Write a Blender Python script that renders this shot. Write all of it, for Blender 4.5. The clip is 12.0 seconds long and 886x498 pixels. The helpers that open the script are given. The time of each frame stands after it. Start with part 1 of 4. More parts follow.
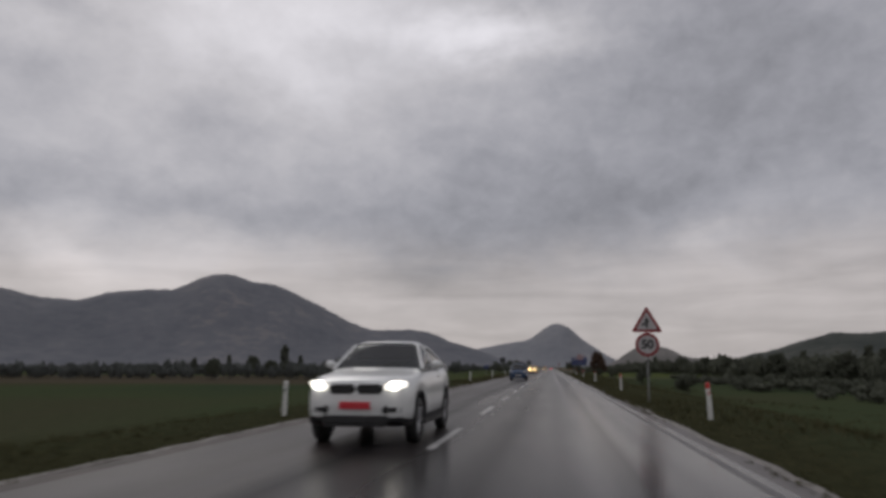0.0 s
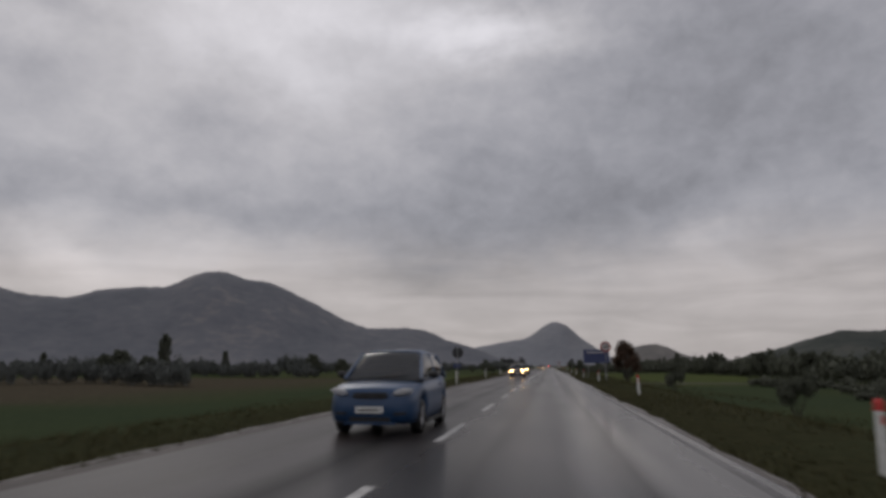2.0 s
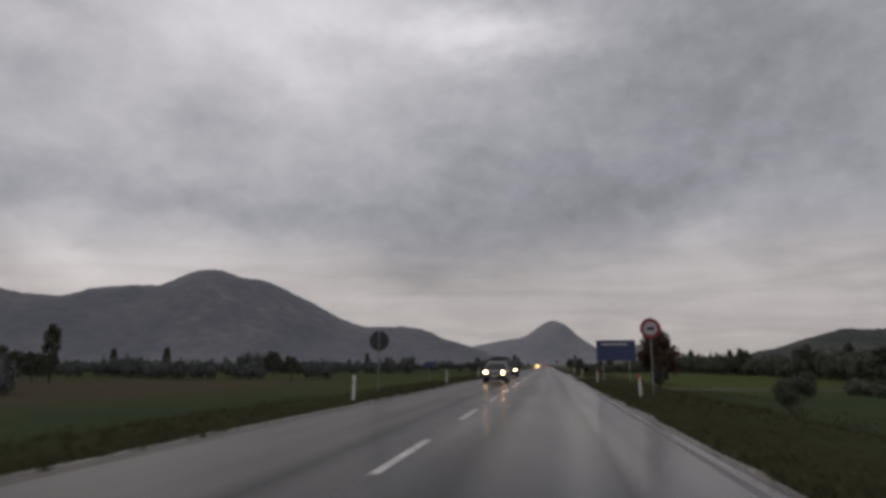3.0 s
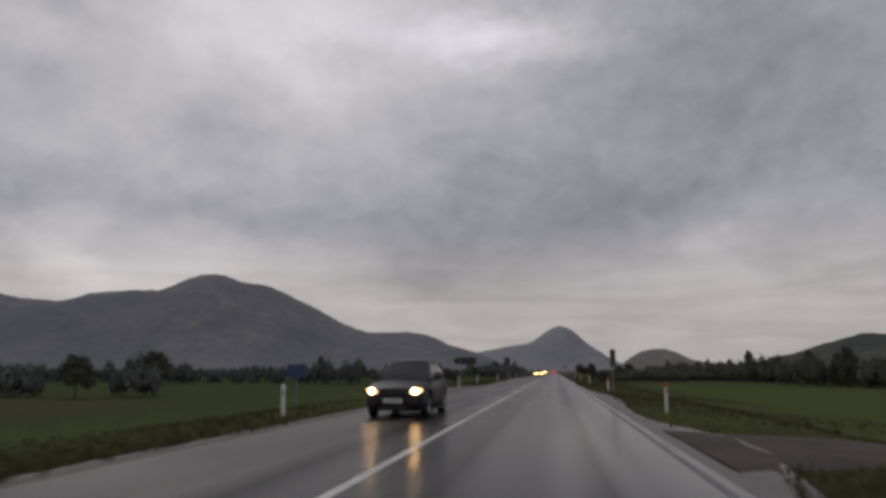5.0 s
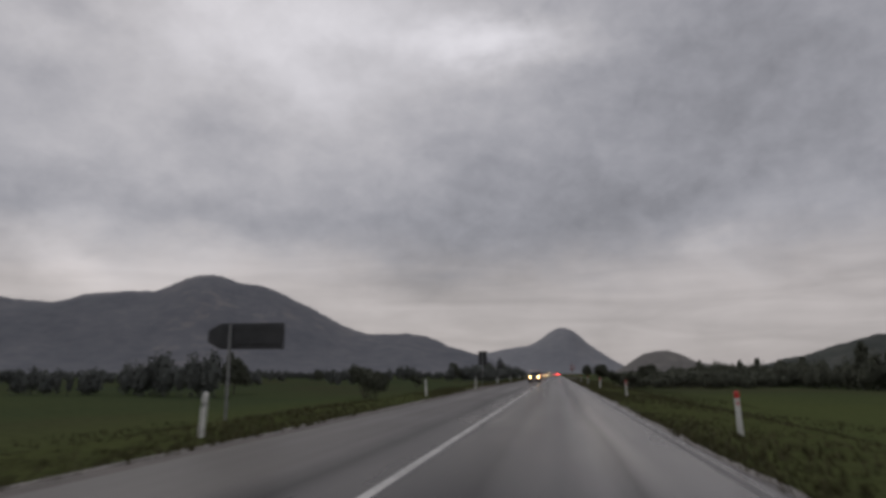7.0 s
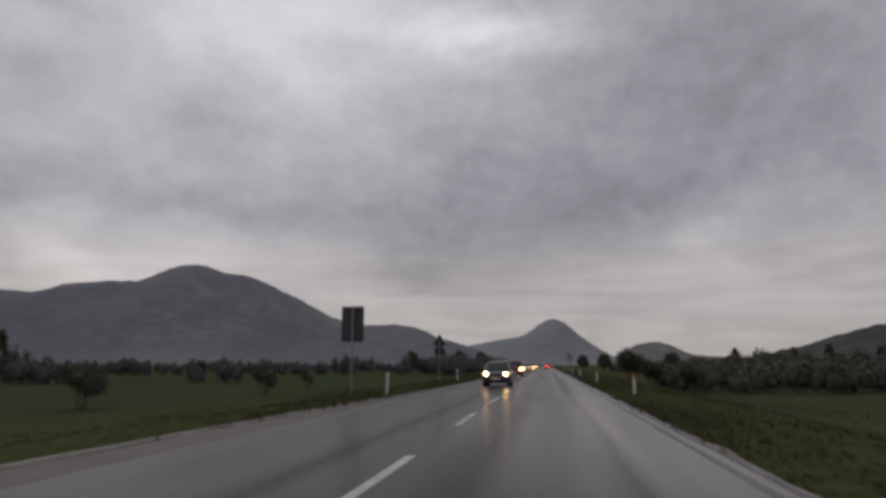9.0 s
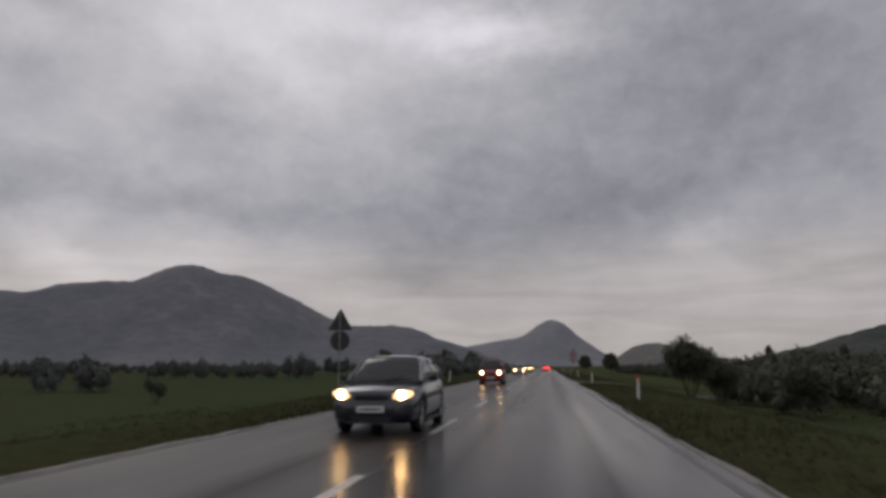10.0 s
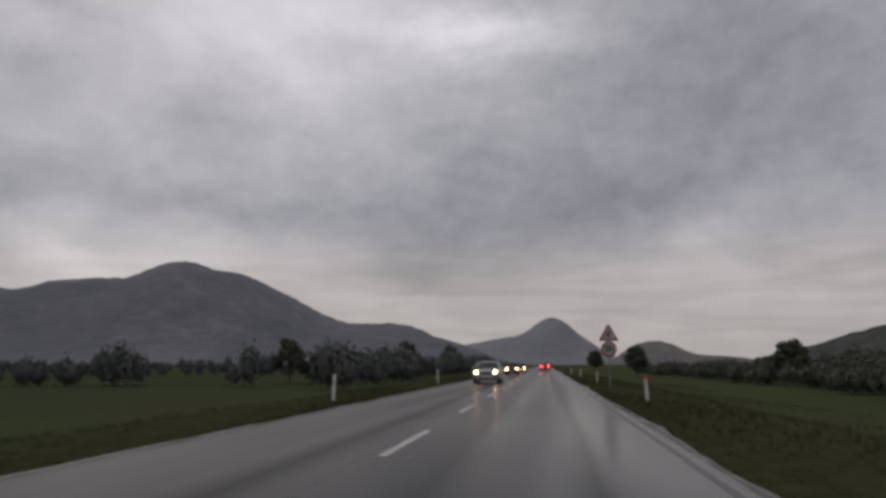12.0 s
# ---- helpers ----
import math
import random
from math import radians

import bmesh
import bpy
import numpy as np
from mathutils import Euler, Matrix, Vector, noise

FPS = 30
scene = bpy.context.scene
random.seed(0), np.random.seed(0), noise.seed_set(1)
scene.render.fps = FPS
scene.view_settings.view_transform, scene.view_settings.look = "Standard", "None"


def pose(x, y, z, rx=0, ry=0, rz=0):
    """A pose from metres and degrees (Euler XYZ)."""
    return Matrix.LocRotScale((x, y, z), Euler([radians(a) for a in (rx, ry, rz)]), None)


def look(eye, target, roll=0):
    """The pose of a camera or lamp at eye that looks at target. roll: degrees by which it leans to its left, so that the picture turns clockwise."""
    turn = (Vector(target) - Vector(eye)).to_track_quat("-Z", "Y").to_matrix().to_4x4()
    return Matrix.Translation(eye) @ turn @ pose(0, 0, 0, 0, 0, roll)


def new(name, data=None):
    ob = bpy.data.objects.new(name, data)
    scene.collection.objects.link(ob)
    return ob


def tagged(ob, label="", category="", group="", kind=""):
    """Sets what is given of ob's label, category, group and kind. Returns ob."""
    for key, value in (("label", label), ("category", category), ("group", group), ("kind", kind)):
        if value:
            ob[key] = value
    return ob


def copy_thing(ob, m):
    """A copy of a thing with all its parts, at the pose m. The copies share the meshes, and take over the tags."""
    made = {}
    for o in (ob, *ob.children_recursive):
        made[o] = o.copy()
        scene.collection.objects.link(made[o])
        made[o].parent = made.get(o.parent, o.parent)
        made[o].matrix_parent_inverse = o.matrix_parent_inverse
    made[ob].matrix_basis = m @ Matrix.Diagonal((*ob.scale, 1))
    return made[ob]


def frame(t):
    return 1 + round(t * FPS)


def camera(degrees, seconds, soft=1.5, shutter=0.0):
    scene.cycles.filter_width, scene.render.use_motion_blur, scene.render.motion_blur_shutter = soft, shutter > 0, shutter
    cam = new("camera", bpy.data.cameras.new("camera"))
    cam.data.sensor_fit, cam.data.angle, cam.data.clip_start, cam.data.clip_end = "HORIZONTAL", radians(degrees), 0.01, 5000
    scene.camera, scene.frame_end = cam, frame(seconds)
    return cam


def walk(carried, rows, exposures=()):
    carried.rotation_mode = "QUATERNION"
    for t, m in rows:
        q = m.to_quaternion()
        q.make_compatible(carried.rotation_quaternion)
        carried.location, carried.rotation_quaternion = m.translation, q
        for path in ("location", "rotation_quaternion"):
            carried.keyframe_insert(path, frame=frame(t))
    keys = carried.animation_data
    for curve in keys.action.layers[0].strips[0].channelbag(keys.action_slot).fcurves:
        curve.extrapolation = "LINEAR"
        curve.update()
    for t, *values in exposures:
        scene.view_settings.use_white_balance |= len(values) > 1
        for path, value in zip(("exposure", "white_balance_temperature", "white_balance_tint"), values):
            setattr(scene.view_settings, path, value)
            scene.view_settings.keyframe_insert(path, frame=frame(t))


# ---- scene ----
cam = camera(67.0, 12.0, soft=3.6, shutter=0.2)
SPEED = 27.65          # metres a second, steady along the straight road
EYE = 1.27
FOCAL = 784 / math.tan(radians(67.0 / 2))


def heading(u, v):
    """Pitch and yaw that put the road's far end at (u, v)."""
    pitch = math.atan((v - 441) / FOCAL)
    yaw = math.atan((u - 784) * math.cos(pitch) / FOCAL)
    return math.degrees(pitch), math.degrees(yaw)


AIM = [
    (0.0, 976, 650, 0.0), (0.5, 963, 640, 0.0), (1.0, 963, 637, 0.0), (1.5, 973, 643, 0.0), (2.0, 973, 648, 0.0), (2.5, 971, 645, 0.02),
    (3.0, 969, 646, 0.13), (5.0, 981, 657, 0.42), (5.5, 991, 662, 0.36), (6.0, 992, 655, 0.34), (6.5, 989, 659, 0.22), (7.0, 985, 661, 0.08),
    (9.0, 968, 646, 0.0), (9.5, 971, 650, 0.18), (10.0, 966, 648, 0.26), (10.5, 973, 650, 0.31), (11.0, 971, 646, 0.32), (11.5, 971, 651, 0.34),
    (12.0, 966, 645, 0.37),
]
ROWS = []
for t, u, v, aside in AIM:
    pitch, yaw = heading(u, v)
    ROWS.append((t, pose(aside, SPEED * t, EYE, 90 + pitch, 0, yaw)))
walk(cam, ROWS, exposures=[(0.0, 0.03), (1.0, 0.05), (1.6, -0.03), (3.0, -0.05), (12.0, -0.06)])

# ---------------------------------------------------------------- world and sun
SUN_EL, SUN_AZ = radians(38), radians(-35)
world = bpy.data.worlds.new("overcast_sky")
scene.world = world
world.use_nodes = True
wt = world.node_tree
wt.nodes.clear()


def wmath(op, a, b=None, c=None):
    n = wt.nodes.new("ShaderNodeMath")
    n.operation = op
    for i, s in enumerate((a, b, c)):
        if s is None:
            continue
        if isinstance(s, (int, float)):
            n.inputs[i].default_value = s
        else:
            wt.links.new(s, n.inputs[i])
    return n.outputs[0]


coord = wt.nodes.new("ShaderNodeTexCoord")
split = wt.nodes.new("ShaderNodeSeparateXYZ")
wt.links.new(coord.outputs["Generated"], split.inputs[0])
dx, dy, dz = split.outputs
azimuth = wmath("ARCTAN2", dx, dy)
height = wmath("ARCSINE", dz)


def angle_noise(wide, tall, scale, detail, shift, rough=0.5, warp=0.3):
    """Cloud texture laid out by azimuth and height, so that it runs level along the horizon."""
    v = wt.nodes.new("ShaderNodeCombineXYZ")
    wt.links.new(wmath("MULTIPLY", azimuth, wide), v.inputs[0])
    wt.links.new(wmath("MULTIPLY", height, tall), v.inputs[1])
    v.inputs[2].default_value = shift
    n = wt.nodes.new("ShaderNodeTexNoise")
    n.inputs["Scale"].default_value, n.inputs["Detail"].default_value = scale, detail
    n.inputs["Roughness"].default_value, n.inputs["Distortion"].default_value = rough, warp
    wt.links.new(v.outputs[0], n.inputs["Vector"])
    return wmath("SUBTRACT", n.outputs["Fac"], 0.5)


# wind has torn the cloud masses: their outlines wander
drift_a = wmath("ADD", azimuth, wmath("MULTIPLY", angle_noise(9.0, 13.0, 1.0, 5.0, 1.4, 0.55), radians(9.0)))
drift_h = wmath("ADD", height, wmath("MULTIPLY", angle_noise(7.0, 15.0, 1.0, 5.0, 8.3, 0.55), radians(5.5)))


def glow_at(az, el, width, tall, gain):
    """A broad lighter or darker mass of cloud centred on an azimuth and height (degrees)."""
    p = wmath("DIVIDE", wmath("SUBTRACT", drift_a, radians(az)), radians(width))
    q = wmath("DIVIDE", wmath("SUBTRACT", drift_h, radians(el)), radians(tall))
    r = wmath("ADD", wmath("MULTIPLY", p, p), wmath("MULTIPLY", q, q))
    return wmath("MULTIPLY", wmath("EXPONENT", wmath("MULTIPLY", r, -1.0)), gain)


MASSES = [
    (-5, 27.3, 8.6, 1.8, 0.29), (17, 22.5, 18.0, 10.3, -0.16), (-30, 9.3, 8.8, 10.1, 0.13), (-9, 9.4, 7.4, 3.1, -0.11), (-18, 26.4, 5.6, 1.9, -0.14),
    (3, 13.0, 10.3, 3.6, -0.13), (-32, 12.9, 18.1, 2.7, -0.19), (13, 9.3, 3.0, 1.6, 0.09), (-22, 27.6, 13.7, 6.5, 0.28), (-38, 9.9, 3.3, 3.4, 0.21),
    (-29, 20.3, 4.4, 4.8, -0.11), (-8, 17.2, 7.2, 3.6, -0.08), (-37, 9.8, 3.0, 1.6, -0.15), (-43, 24.0, 3.0, 1.6, 0.15), (-42, 25.1, 3.0, 4.7, -0.10),
]
light = wmath("ADD", 0.439, wmath("MULTIPLY", angle_noise(9.0, 14.0, 1.0, 5.0, 6.4), 0.17))
for m in MASSES:
    light = wmath("ADD", light, glow_at(*m))
# thin level streaks in the pale air low down, softer billows above
step = wt.nodes.new("ShaderNodeMapRange")
step.interpolation_type = "SMOOTHSTEP"
step.inputs["From Min"].default_value, step.inputs["From Max"].default_value = radians(6.0), radians(13.0)
wt.links.new(drift_h, step.inputs["Value"])
under = step.outputs[0]
streaks = wmath("MULTIPLY", angle_noise(5.0, 36.0, 1.0, 5.0, 2.0, 0.5, 0.6), wmath("SUBTRACT", 0.25, wmath("MULTIPLY", under, 0.25)))
billows = wmath("MULTIPLY", angle_noise(26.0, 34.0, 1.0, 5.0, 3.7, 0.6), wmath("MULTIPLY", under, 0.14))
light = wmath("ADD", light, wmath("ADD", streaks, billows))
tint = wt.nodes.new("ShaderNodeMix")
tint.data_type = "RGBA"
tint.inputs["A"].default_value = (0.99, 0.985, 1.085, 1)
tint.inputs["B"].default_value = (1.01, 0.985, 1.04, 1)
bright = wt.nodes.new("ShaderNodeMapRange")
bright.inputs["From Min"].default_value, bright.inputs["From Max"].default_value = 0.32, 0.5
wt.links.new(light, bright.inputs["Value"])
wt.links.new(bright.outputs[0], tint.inputs["Factor"])
warm = wt.nodes.new("ShaderNodeMix")
warm.data_type = "RGBA"
warm.inputs["A"].default_value = (1.06, 0.98, 0.975, 1)
wt.links.new(tint.outputs["Result"], warm.inputs["B"])
wt.links.new(under, warm.inputs["Factor"])
cloud = wt.nodes.new("ShaderNodeVectorMath")
cloud.operation = "SCALE"
wt.links.new(warm.outputs["Result"], cloud.inputs[0])
wt.links.new(light, cloud.inputs["Scale"])
clear = wt.nodes.new("ShaderNodeTexSky")
clear.sky_type, clear.sun_disc, clear.sun_elevation, clear.sun_rotation = "NISHITA", False, SUN_EL, SUN_AZ
cover = wt.nodes.new("ShaderNodeBackground")
cover.inputs["Strength"].default_value = 1.0
wt.links.new(cloud.outputs[0], cover.inputs["Color"])
above = wt.nodes.new("ShaderNodeBackground")
above.inputs["Strength"].default_value = 0.05
wt.links.new(clear.outputs[0], above.inputs["Color"])
veil = wt.nodes.new("ShaderNodeMixShader")
veil.inputs[0].default_value = 0.94
wt.links.new(above.outputs[0], veil.inputs[1])
wt.links.new(cover.outputs[0], veil.inputs[2])
sky_out = wt.nodes.new("ShaderNodeOutputWorld")
wt.links.new(veil.outputs[0], sky_out.inputs[0])

sun = new("sun", bpy.data.lights.new("sun", "SUN"))
sun.data.energy, sun.data.angle, sun.data.color = 0.5, radians(25), (1.0, 0.96, 0.9)
sun.matrix_world = look((0, 0, 50), (0 - 50 * math.sin(SUN_AZ), -50 * math.cos(SUN_AZ), 50 - 50 * math.tan(SUN_EL)))

# ---------------------------------------------------------------- materials


def blank(name):
    m = bpy.data.materials.new(name)
    m.use_nodes = True
    return m, m.node_tree, m.node_tree.nodes["Principled BSDF"]


def wave(nt, scale, detail=4.0, rough=0.55, stretch=(1, 1, 1), source="Object"):
    c = nt.nodes.new("ShaderNodeTexCoord")
    m = nt.nodes.new("ShaderNodeMapping")
    m.inputs["Scale"].default_value = stretch
    nt.links.new(c.outputs[source], m.inputs[0])
    n = nt.nodes.new("ShaderNodeTexNoise")
    n.inputs["Scale"].default_value, n.inputs["Detail"].default_value = scale, detail
    n.inputs["Roughness"].default_value = rough
    nt.links.new(m.outputs[0], n.inputs["Vector"])
    return n.outputs["Fac"]


def ramp(nt, fac, stops):
    r = nt.nodes.new("ShaderNodeValToRGB")
    while len(r.color_ramp.elements) < len(stops):
        r.color_ramp.elements.new(0.5)
    for el, (p, c) in zip(r.color_ramp.elements, stops):
        el.position = p
        el.color = (*c, 1) if len(c) == 3 else (c[0],) * 3 + (1,)
    nt.links.new(fac, r.inputs[0])
    return r.outputs[0]


def blend(nt, fac, a, b, mode="MIX"):
    n = nt.nodes.new("ShaderNodeMix")
    n.data_type, n.blend_type = "RGBA", mode
    for key, s in (("Factor", fac), ("A", a), ("B", b)):
        if isinstance(s, (int, float)):
            n.inputs[key].default_value = s
        elif isinstance(s, tuple):
            n.inputs[key].default_value = (*s, 1)
        else:
            nt.links.new(s, n.inputs[key])
    return n.outputs["Result"]


def bump(nt, bsdf, height, strength, distance):
    b = nt.nodes.new("ShaderNodeBump")
    b.inputs["Strength"].default_value, b.inputs["Distance"].default_value = strength, distance
    nt.links.new(height, b.inputs["Height"])
    nt.links.new(b.outputs[0], bsdf.inputs["Normal"])


def surface(name, dark, pale, scale, rough=0.8, coarse=0.3, relief=0.2, depth=0.01, metal=0.0, coat=0.0, stretch=(1, 1, 1), spec=0.5):
    """A surface whose colour wanders between two tones at two scales, with a fine relief."""
    m, nt, b = blank(name)
    fine_n, big_n = wave(nt, scale, stretch=stretch), wave(nt, scale * 0.13, 3.0, stretch=stretch)
    a = ramp(nt, fine_n, [(0.3, dark), (0.7, pale)])
    c = ramp(nt, big_n, [(0.35, dark), (0.65, pale)])
    nt.links.new(blend(nt, coarse, a, c), b.inputs["Base Color"])
    b.inputs["Roughness"].default_value, b.inputs["Metallic"].default_value = rough, metal
    b.inputs["Coat Weight"].default_value, b.inputs["Coat Roughness"].default_value = coat, 0.08
    b.inputs["Specular IOR Level"].default_value = spec
    if relief:
        bump(nt, b, fine_n, relief, depth)
    return m


def foliage(name, dark, pale, brown=None):
    """Leaves: tone varies from clump to clump."""
    m, nt, b = blank(name)
    g = nt.nodes.new("ShaderNodeNewGeometry")
    stops = [(0.0, dark), (0.75, pale)] + ([(1.0, brown)] if brown else [])
    nt.links.new(blend(nt, 0.4, ramp(nt, g.outputs["Random Per Island"], stops), ramp(nt, wave(nt, 0.15), [(0.35, dark), (0.65, pale)])), b.inputs["Base Color"])
    b.inputs["Roughness"].default_value = 0.7
    b.inputs["Specular IOR Level"].default_value = 0.08
    return m


def glowing(name, colour, strength):
    m, nt, b = blank(name)
    b.inputs["Base Color"].default_value = (*colour, 1)
    b.inputs["Emission Color"].default_value = (*colour, 1)
    b.inputs["Emission Strength"].default_value = strength
    b.inputs["Roughness"].default_value = 0.1
    return m


def lanes(nt, stops, lo=-6.0, hi=3.2):
    """A value that changes across the road: worn and dark wheel tracks and bright wet bands run along it."""
    c = nt.nodes.new("ShaderNodeTexCoord")
    sp = nt.nodes.new("ShaderNodeSeparateXYZ")
    nt.links.new(c.outputs["Object"], sp.inputs[0])
    wob = nt.nodes.new("ShaderNodeMath")
    wob.operation = "MULTIPLY_ADD"
    nt.links.new(wave(nt, 0.6, 3.0, 0.5, stretch=(0.6, 0.12, 1)), wob.inputs[0])
    wob.inputs[1].default_value = 0.5
    nt.links.new(sp.outputs[0], wob.inputs[2])
    r = nt.nodes.new("ShaderNodeMapRange")
    r.inputs["From Min"].default_value, r.inputs["From Max"].default_value = lo + 0.25, hi + 0.25
    nt.links.new(wob.outputs[0], r.inputs["Value"])
    return ramp(nt, r.outputs[0], [((x - lo) / (hi - lo), c) for x, c in stops])


def wet_asphalt():
    m, nt, b = blank("wet_asphalt")
    grain = wave(nt, 90, 3.0)
    patch = wave(nt, 0.6, 6.0, 0.62, stretch=(1, 0.3, 1))
    streak = wave(nt, 1.1, 2.0, 0.45, stretch=(1, 0.02, 1))
    # base tone: dark wheel tracks; the palest bands have wet sky reflection painted in
    tone = lanes(nt, [(-5.7, (0.040, 0.032, 0.029)), (-3.5, (0.036, 0.029, 0.027)), (-2.95, (0.011, 0.010, 0.010)), (-2.45, (0.026, 0.022, 0.021)),
                      (-1.5, (0.020, 0.018, 0.017)), (-0.85, (0.011, 0.010, 0.010)), (-0.35, (0.030, 0.027, 0.026)), (0.2, (0.032, 0.029, 0.028)), (0.47, (0.044, 0.040, 0.039)),
                      (0.72, (0.020, 0.018, 0.017)), (0.98, (0.010, 0.009, 0.009)), (1.3, (0.036, 0.033, 0.031)), (1.8, (0.056, 0.052, 0.050)), (2.5, (0.064, 0.059, 0.056))])
    tone = blend(nt, 0.12, tone, ramp(nt, streak, [(0.35, (0.018, 0.017, 0.018)), (0.65, (0.062, 0.058, 0.057))]))
    tone = blend(nt, 0.6, tone, ramp(nt, patch, [(0.3, (0.7,)), (0.7, (1.3,))]), "MULTIPLY")
    tone = blend(nt, 0.5, tone, ramp(nt, grain, [(0.3, (0.6,)), (0.7, (1.4,))]), "MULTIPLY")
    nt.links.new(tone, b.inputs["Base Color"])
    film = lanes(nt, [(-5.7, (0.36,)), (-3.3, (0.34,)), (-1.6, (0.24,)), (0.4, (0.22,)), (0.75, (0.15,)), (1.2, (0.15,)), (1.5, (0.22,)), (2.5, (0.26,))])
    film = blend(nt, 0.7, film, ramp(nt, blend(nt, 0.5, streak, patch), [(0.34, (0.7,)), (0.66, (1.35,))]), "MULTIPLY")
    nt.links.new(film, b.inputs["Roughness"])
    shine = lanes(nt, [(-5.7, (0.100,)), (-3.5, (0.105,)), (-2.95, (0.035,)), (-2.45, (0.095,)), (-1.5, (0.060,)), (-0.85, (0.032,)), (-0.35, (0.11,)), (0.2, (0.13,)), (0.47, (0.30,)),
                       (0.72, (0.10,)), (0.98, (0.035,)), (1.3, (0.22,)), (1.8, (0.46,)), (2.5, (0.46,))])
    nt.links.new(blend(nt, 0.6, shine, ramp(nt, patch, [(0.3, (0.5,)), (0.7, (1.45,))]), "MULTIPLY"), b.inputs["Specular IOR Level"])
    bump(nt, b, grain, 0.08, 0.003)
    return m


def hillside(name, dark, pale, bare, clump):
    """Scrub clumps over stone, with barer rock showing in patches."""
    m, nt, b = blank(name)
    scrub = wave(nt, clump, 6.0, 0.68)
    slope = wave(nt, clump * 0.22, 4.0, 0.55, stretch=(1.0, 0.4, 0.45))
    broad = wave(nt, clump * 0.05, 3.0)
    tone = blend(nt, 0.5, ramp(nt, scrub, [(0.36, dark), (0.60, pale)]), ramp(nt, slope, [(0.36, dark), (0.64, pale)]))
    rock = ramp(nt, blend(nt, 0.45, scrub, slope), [(0.55, (0.0,)), (0.62, (0.75,))])
    tone = blend(nt, rock, tone, ramp(nt, broad, [(0.4, pale), (0.6, bare)]))
    nt.links.new(tone, b.inputs["Base Color"])
    b.inputs["Roughness"].default_value, b.inputs["Specular IOR Level"].default_value = 0.95, 0.1
    return m


def green_stretch(nt):
    """Where the fields beside the road are a fresher green."""
    c = nt.nodes.new("ShaderNodeTexCoord")
    sp = nt.nodes.new("ShaderNodeSeparateXYZ")
    nt.links.new(c.outputs["Object"], sp.inputs[0])
    r = nt.nodes.new("ShaderNodeMapRange")
    r.inputs["From Min"].default_value, r.inputs["From Max"].default_value = 22.0, 522.0
    wob = nt.nodes.new("ShaderNodeMath")
    wob.operation = "MULTIPLY_ADD"
    nt.links.new(wave(nt, 0.04, 3.0), wob.inputs[0])
    wob.inputs[1].default_value = 44.0
    nt.links.new(sp.outputs[1], wob.inputs[2])
    nt.links.new(wob.outputs[0], r.inputs["Value"])
    return ramp(nt, r.outputs[0], [(0.28, (0.0,)), (0.32, (0.8,)), (0.50, (0.8,)), (0.58, (0.15,)), (0.8, (0.3,))])


def bank_strip(nt):
    """One along the road bank, fading out into the fields on both sides."""
    c = nt.nodes.new("ShaderNodeTexCoord")
    sp = nt.nodes.new("ShaderNodeSeparateXYZ")
    nt.links.new(c.outputs["Object"], sp.inputs[0])
    off = nt.nodes.new("ShaderNodeMath")
    off.operation = "ADD"
    off.inputs[1].default_value = 1.6
    nt.links.new(sp.outputs[0], off.inputs[0])
    far = nt.nodes.new("ShaderNodeMath")
    far.operation = "ABSOLUTE"
    nt.links.new(off.outputs[0], far.inputs[0])
    wob = nt.nodes.new("ShaderNodeMath")
    wob.operation = "MULTIPLY_ADD"
    nt.links.new(wave(nt, 0.25, 4.0), wob.inputs[0])
    wob.inputs[1].default_value = 5.0
    nt.links.new(far.outputs[0], wob.inputs[2])
    r = nt.nodes.new("ShaderNodeMapRange")
    r.inputs["From Min"].default_value, r.inputs["From Max"].default_value = 7.5, 13.5
    r.inputs["To Min"].default_value, r.inputs["To Max"].default_value = 0.9, 0.0
    nt.links.new(wob.outputs[0], r.inputs["Value"])
    return r.outputs[0]


def left_field(nt, side0, side1, ends):
    """One on the plain left of the road, past side0 to side1 metres, between the wavering ends along the road."""
    c = nt.nodes.new("ShaderNodeTexCoord")
    sp = nt.nodes.new("ShaderNodeSeparateXYZ")
    nt.links.new(c.outputs["Object"], sp.inputs[0])
    across = nt.nodes.new("ShaderNodeMapRange")
    across.inputs["From Min"].default_value, across.inputs["From Max"].default_value = -side0, -side1
    nt.links.new(sp.outputs[0], across.inputs["Value"])
    wob = nt.nodes.new("ShaderNodeMath")
    wob.operation = "MULTIPLY_ADD"
    nt.links.new(wave(nt, 0.05, 4.0), wob.inputs[0])
    wob.inputs[1].default_value = 16.0
    nt.links.new(sp.outputs[1], wob.inputs[2])
    along = nt.nodes.new("ShaderNodeMapRange")
    along.inputs["From Min"].default_value, along.inputs["From Max"].default_value = 0.0, 600.0
    nt.links.new(wob.outputs[0], along.inputs["Value"])
    stops = [((ends[0] - 6) / 600, (0.0,)), (ends[0] / 600, (1.0,)), (ends[1] / 600, (1.0,)), ((ends[1] + 14) / 600, (0.0,))]
    return blend(nt, 1.0, across.outputs[0], ramp(nt, along.outputs[0], stops), "MULTIPLY")


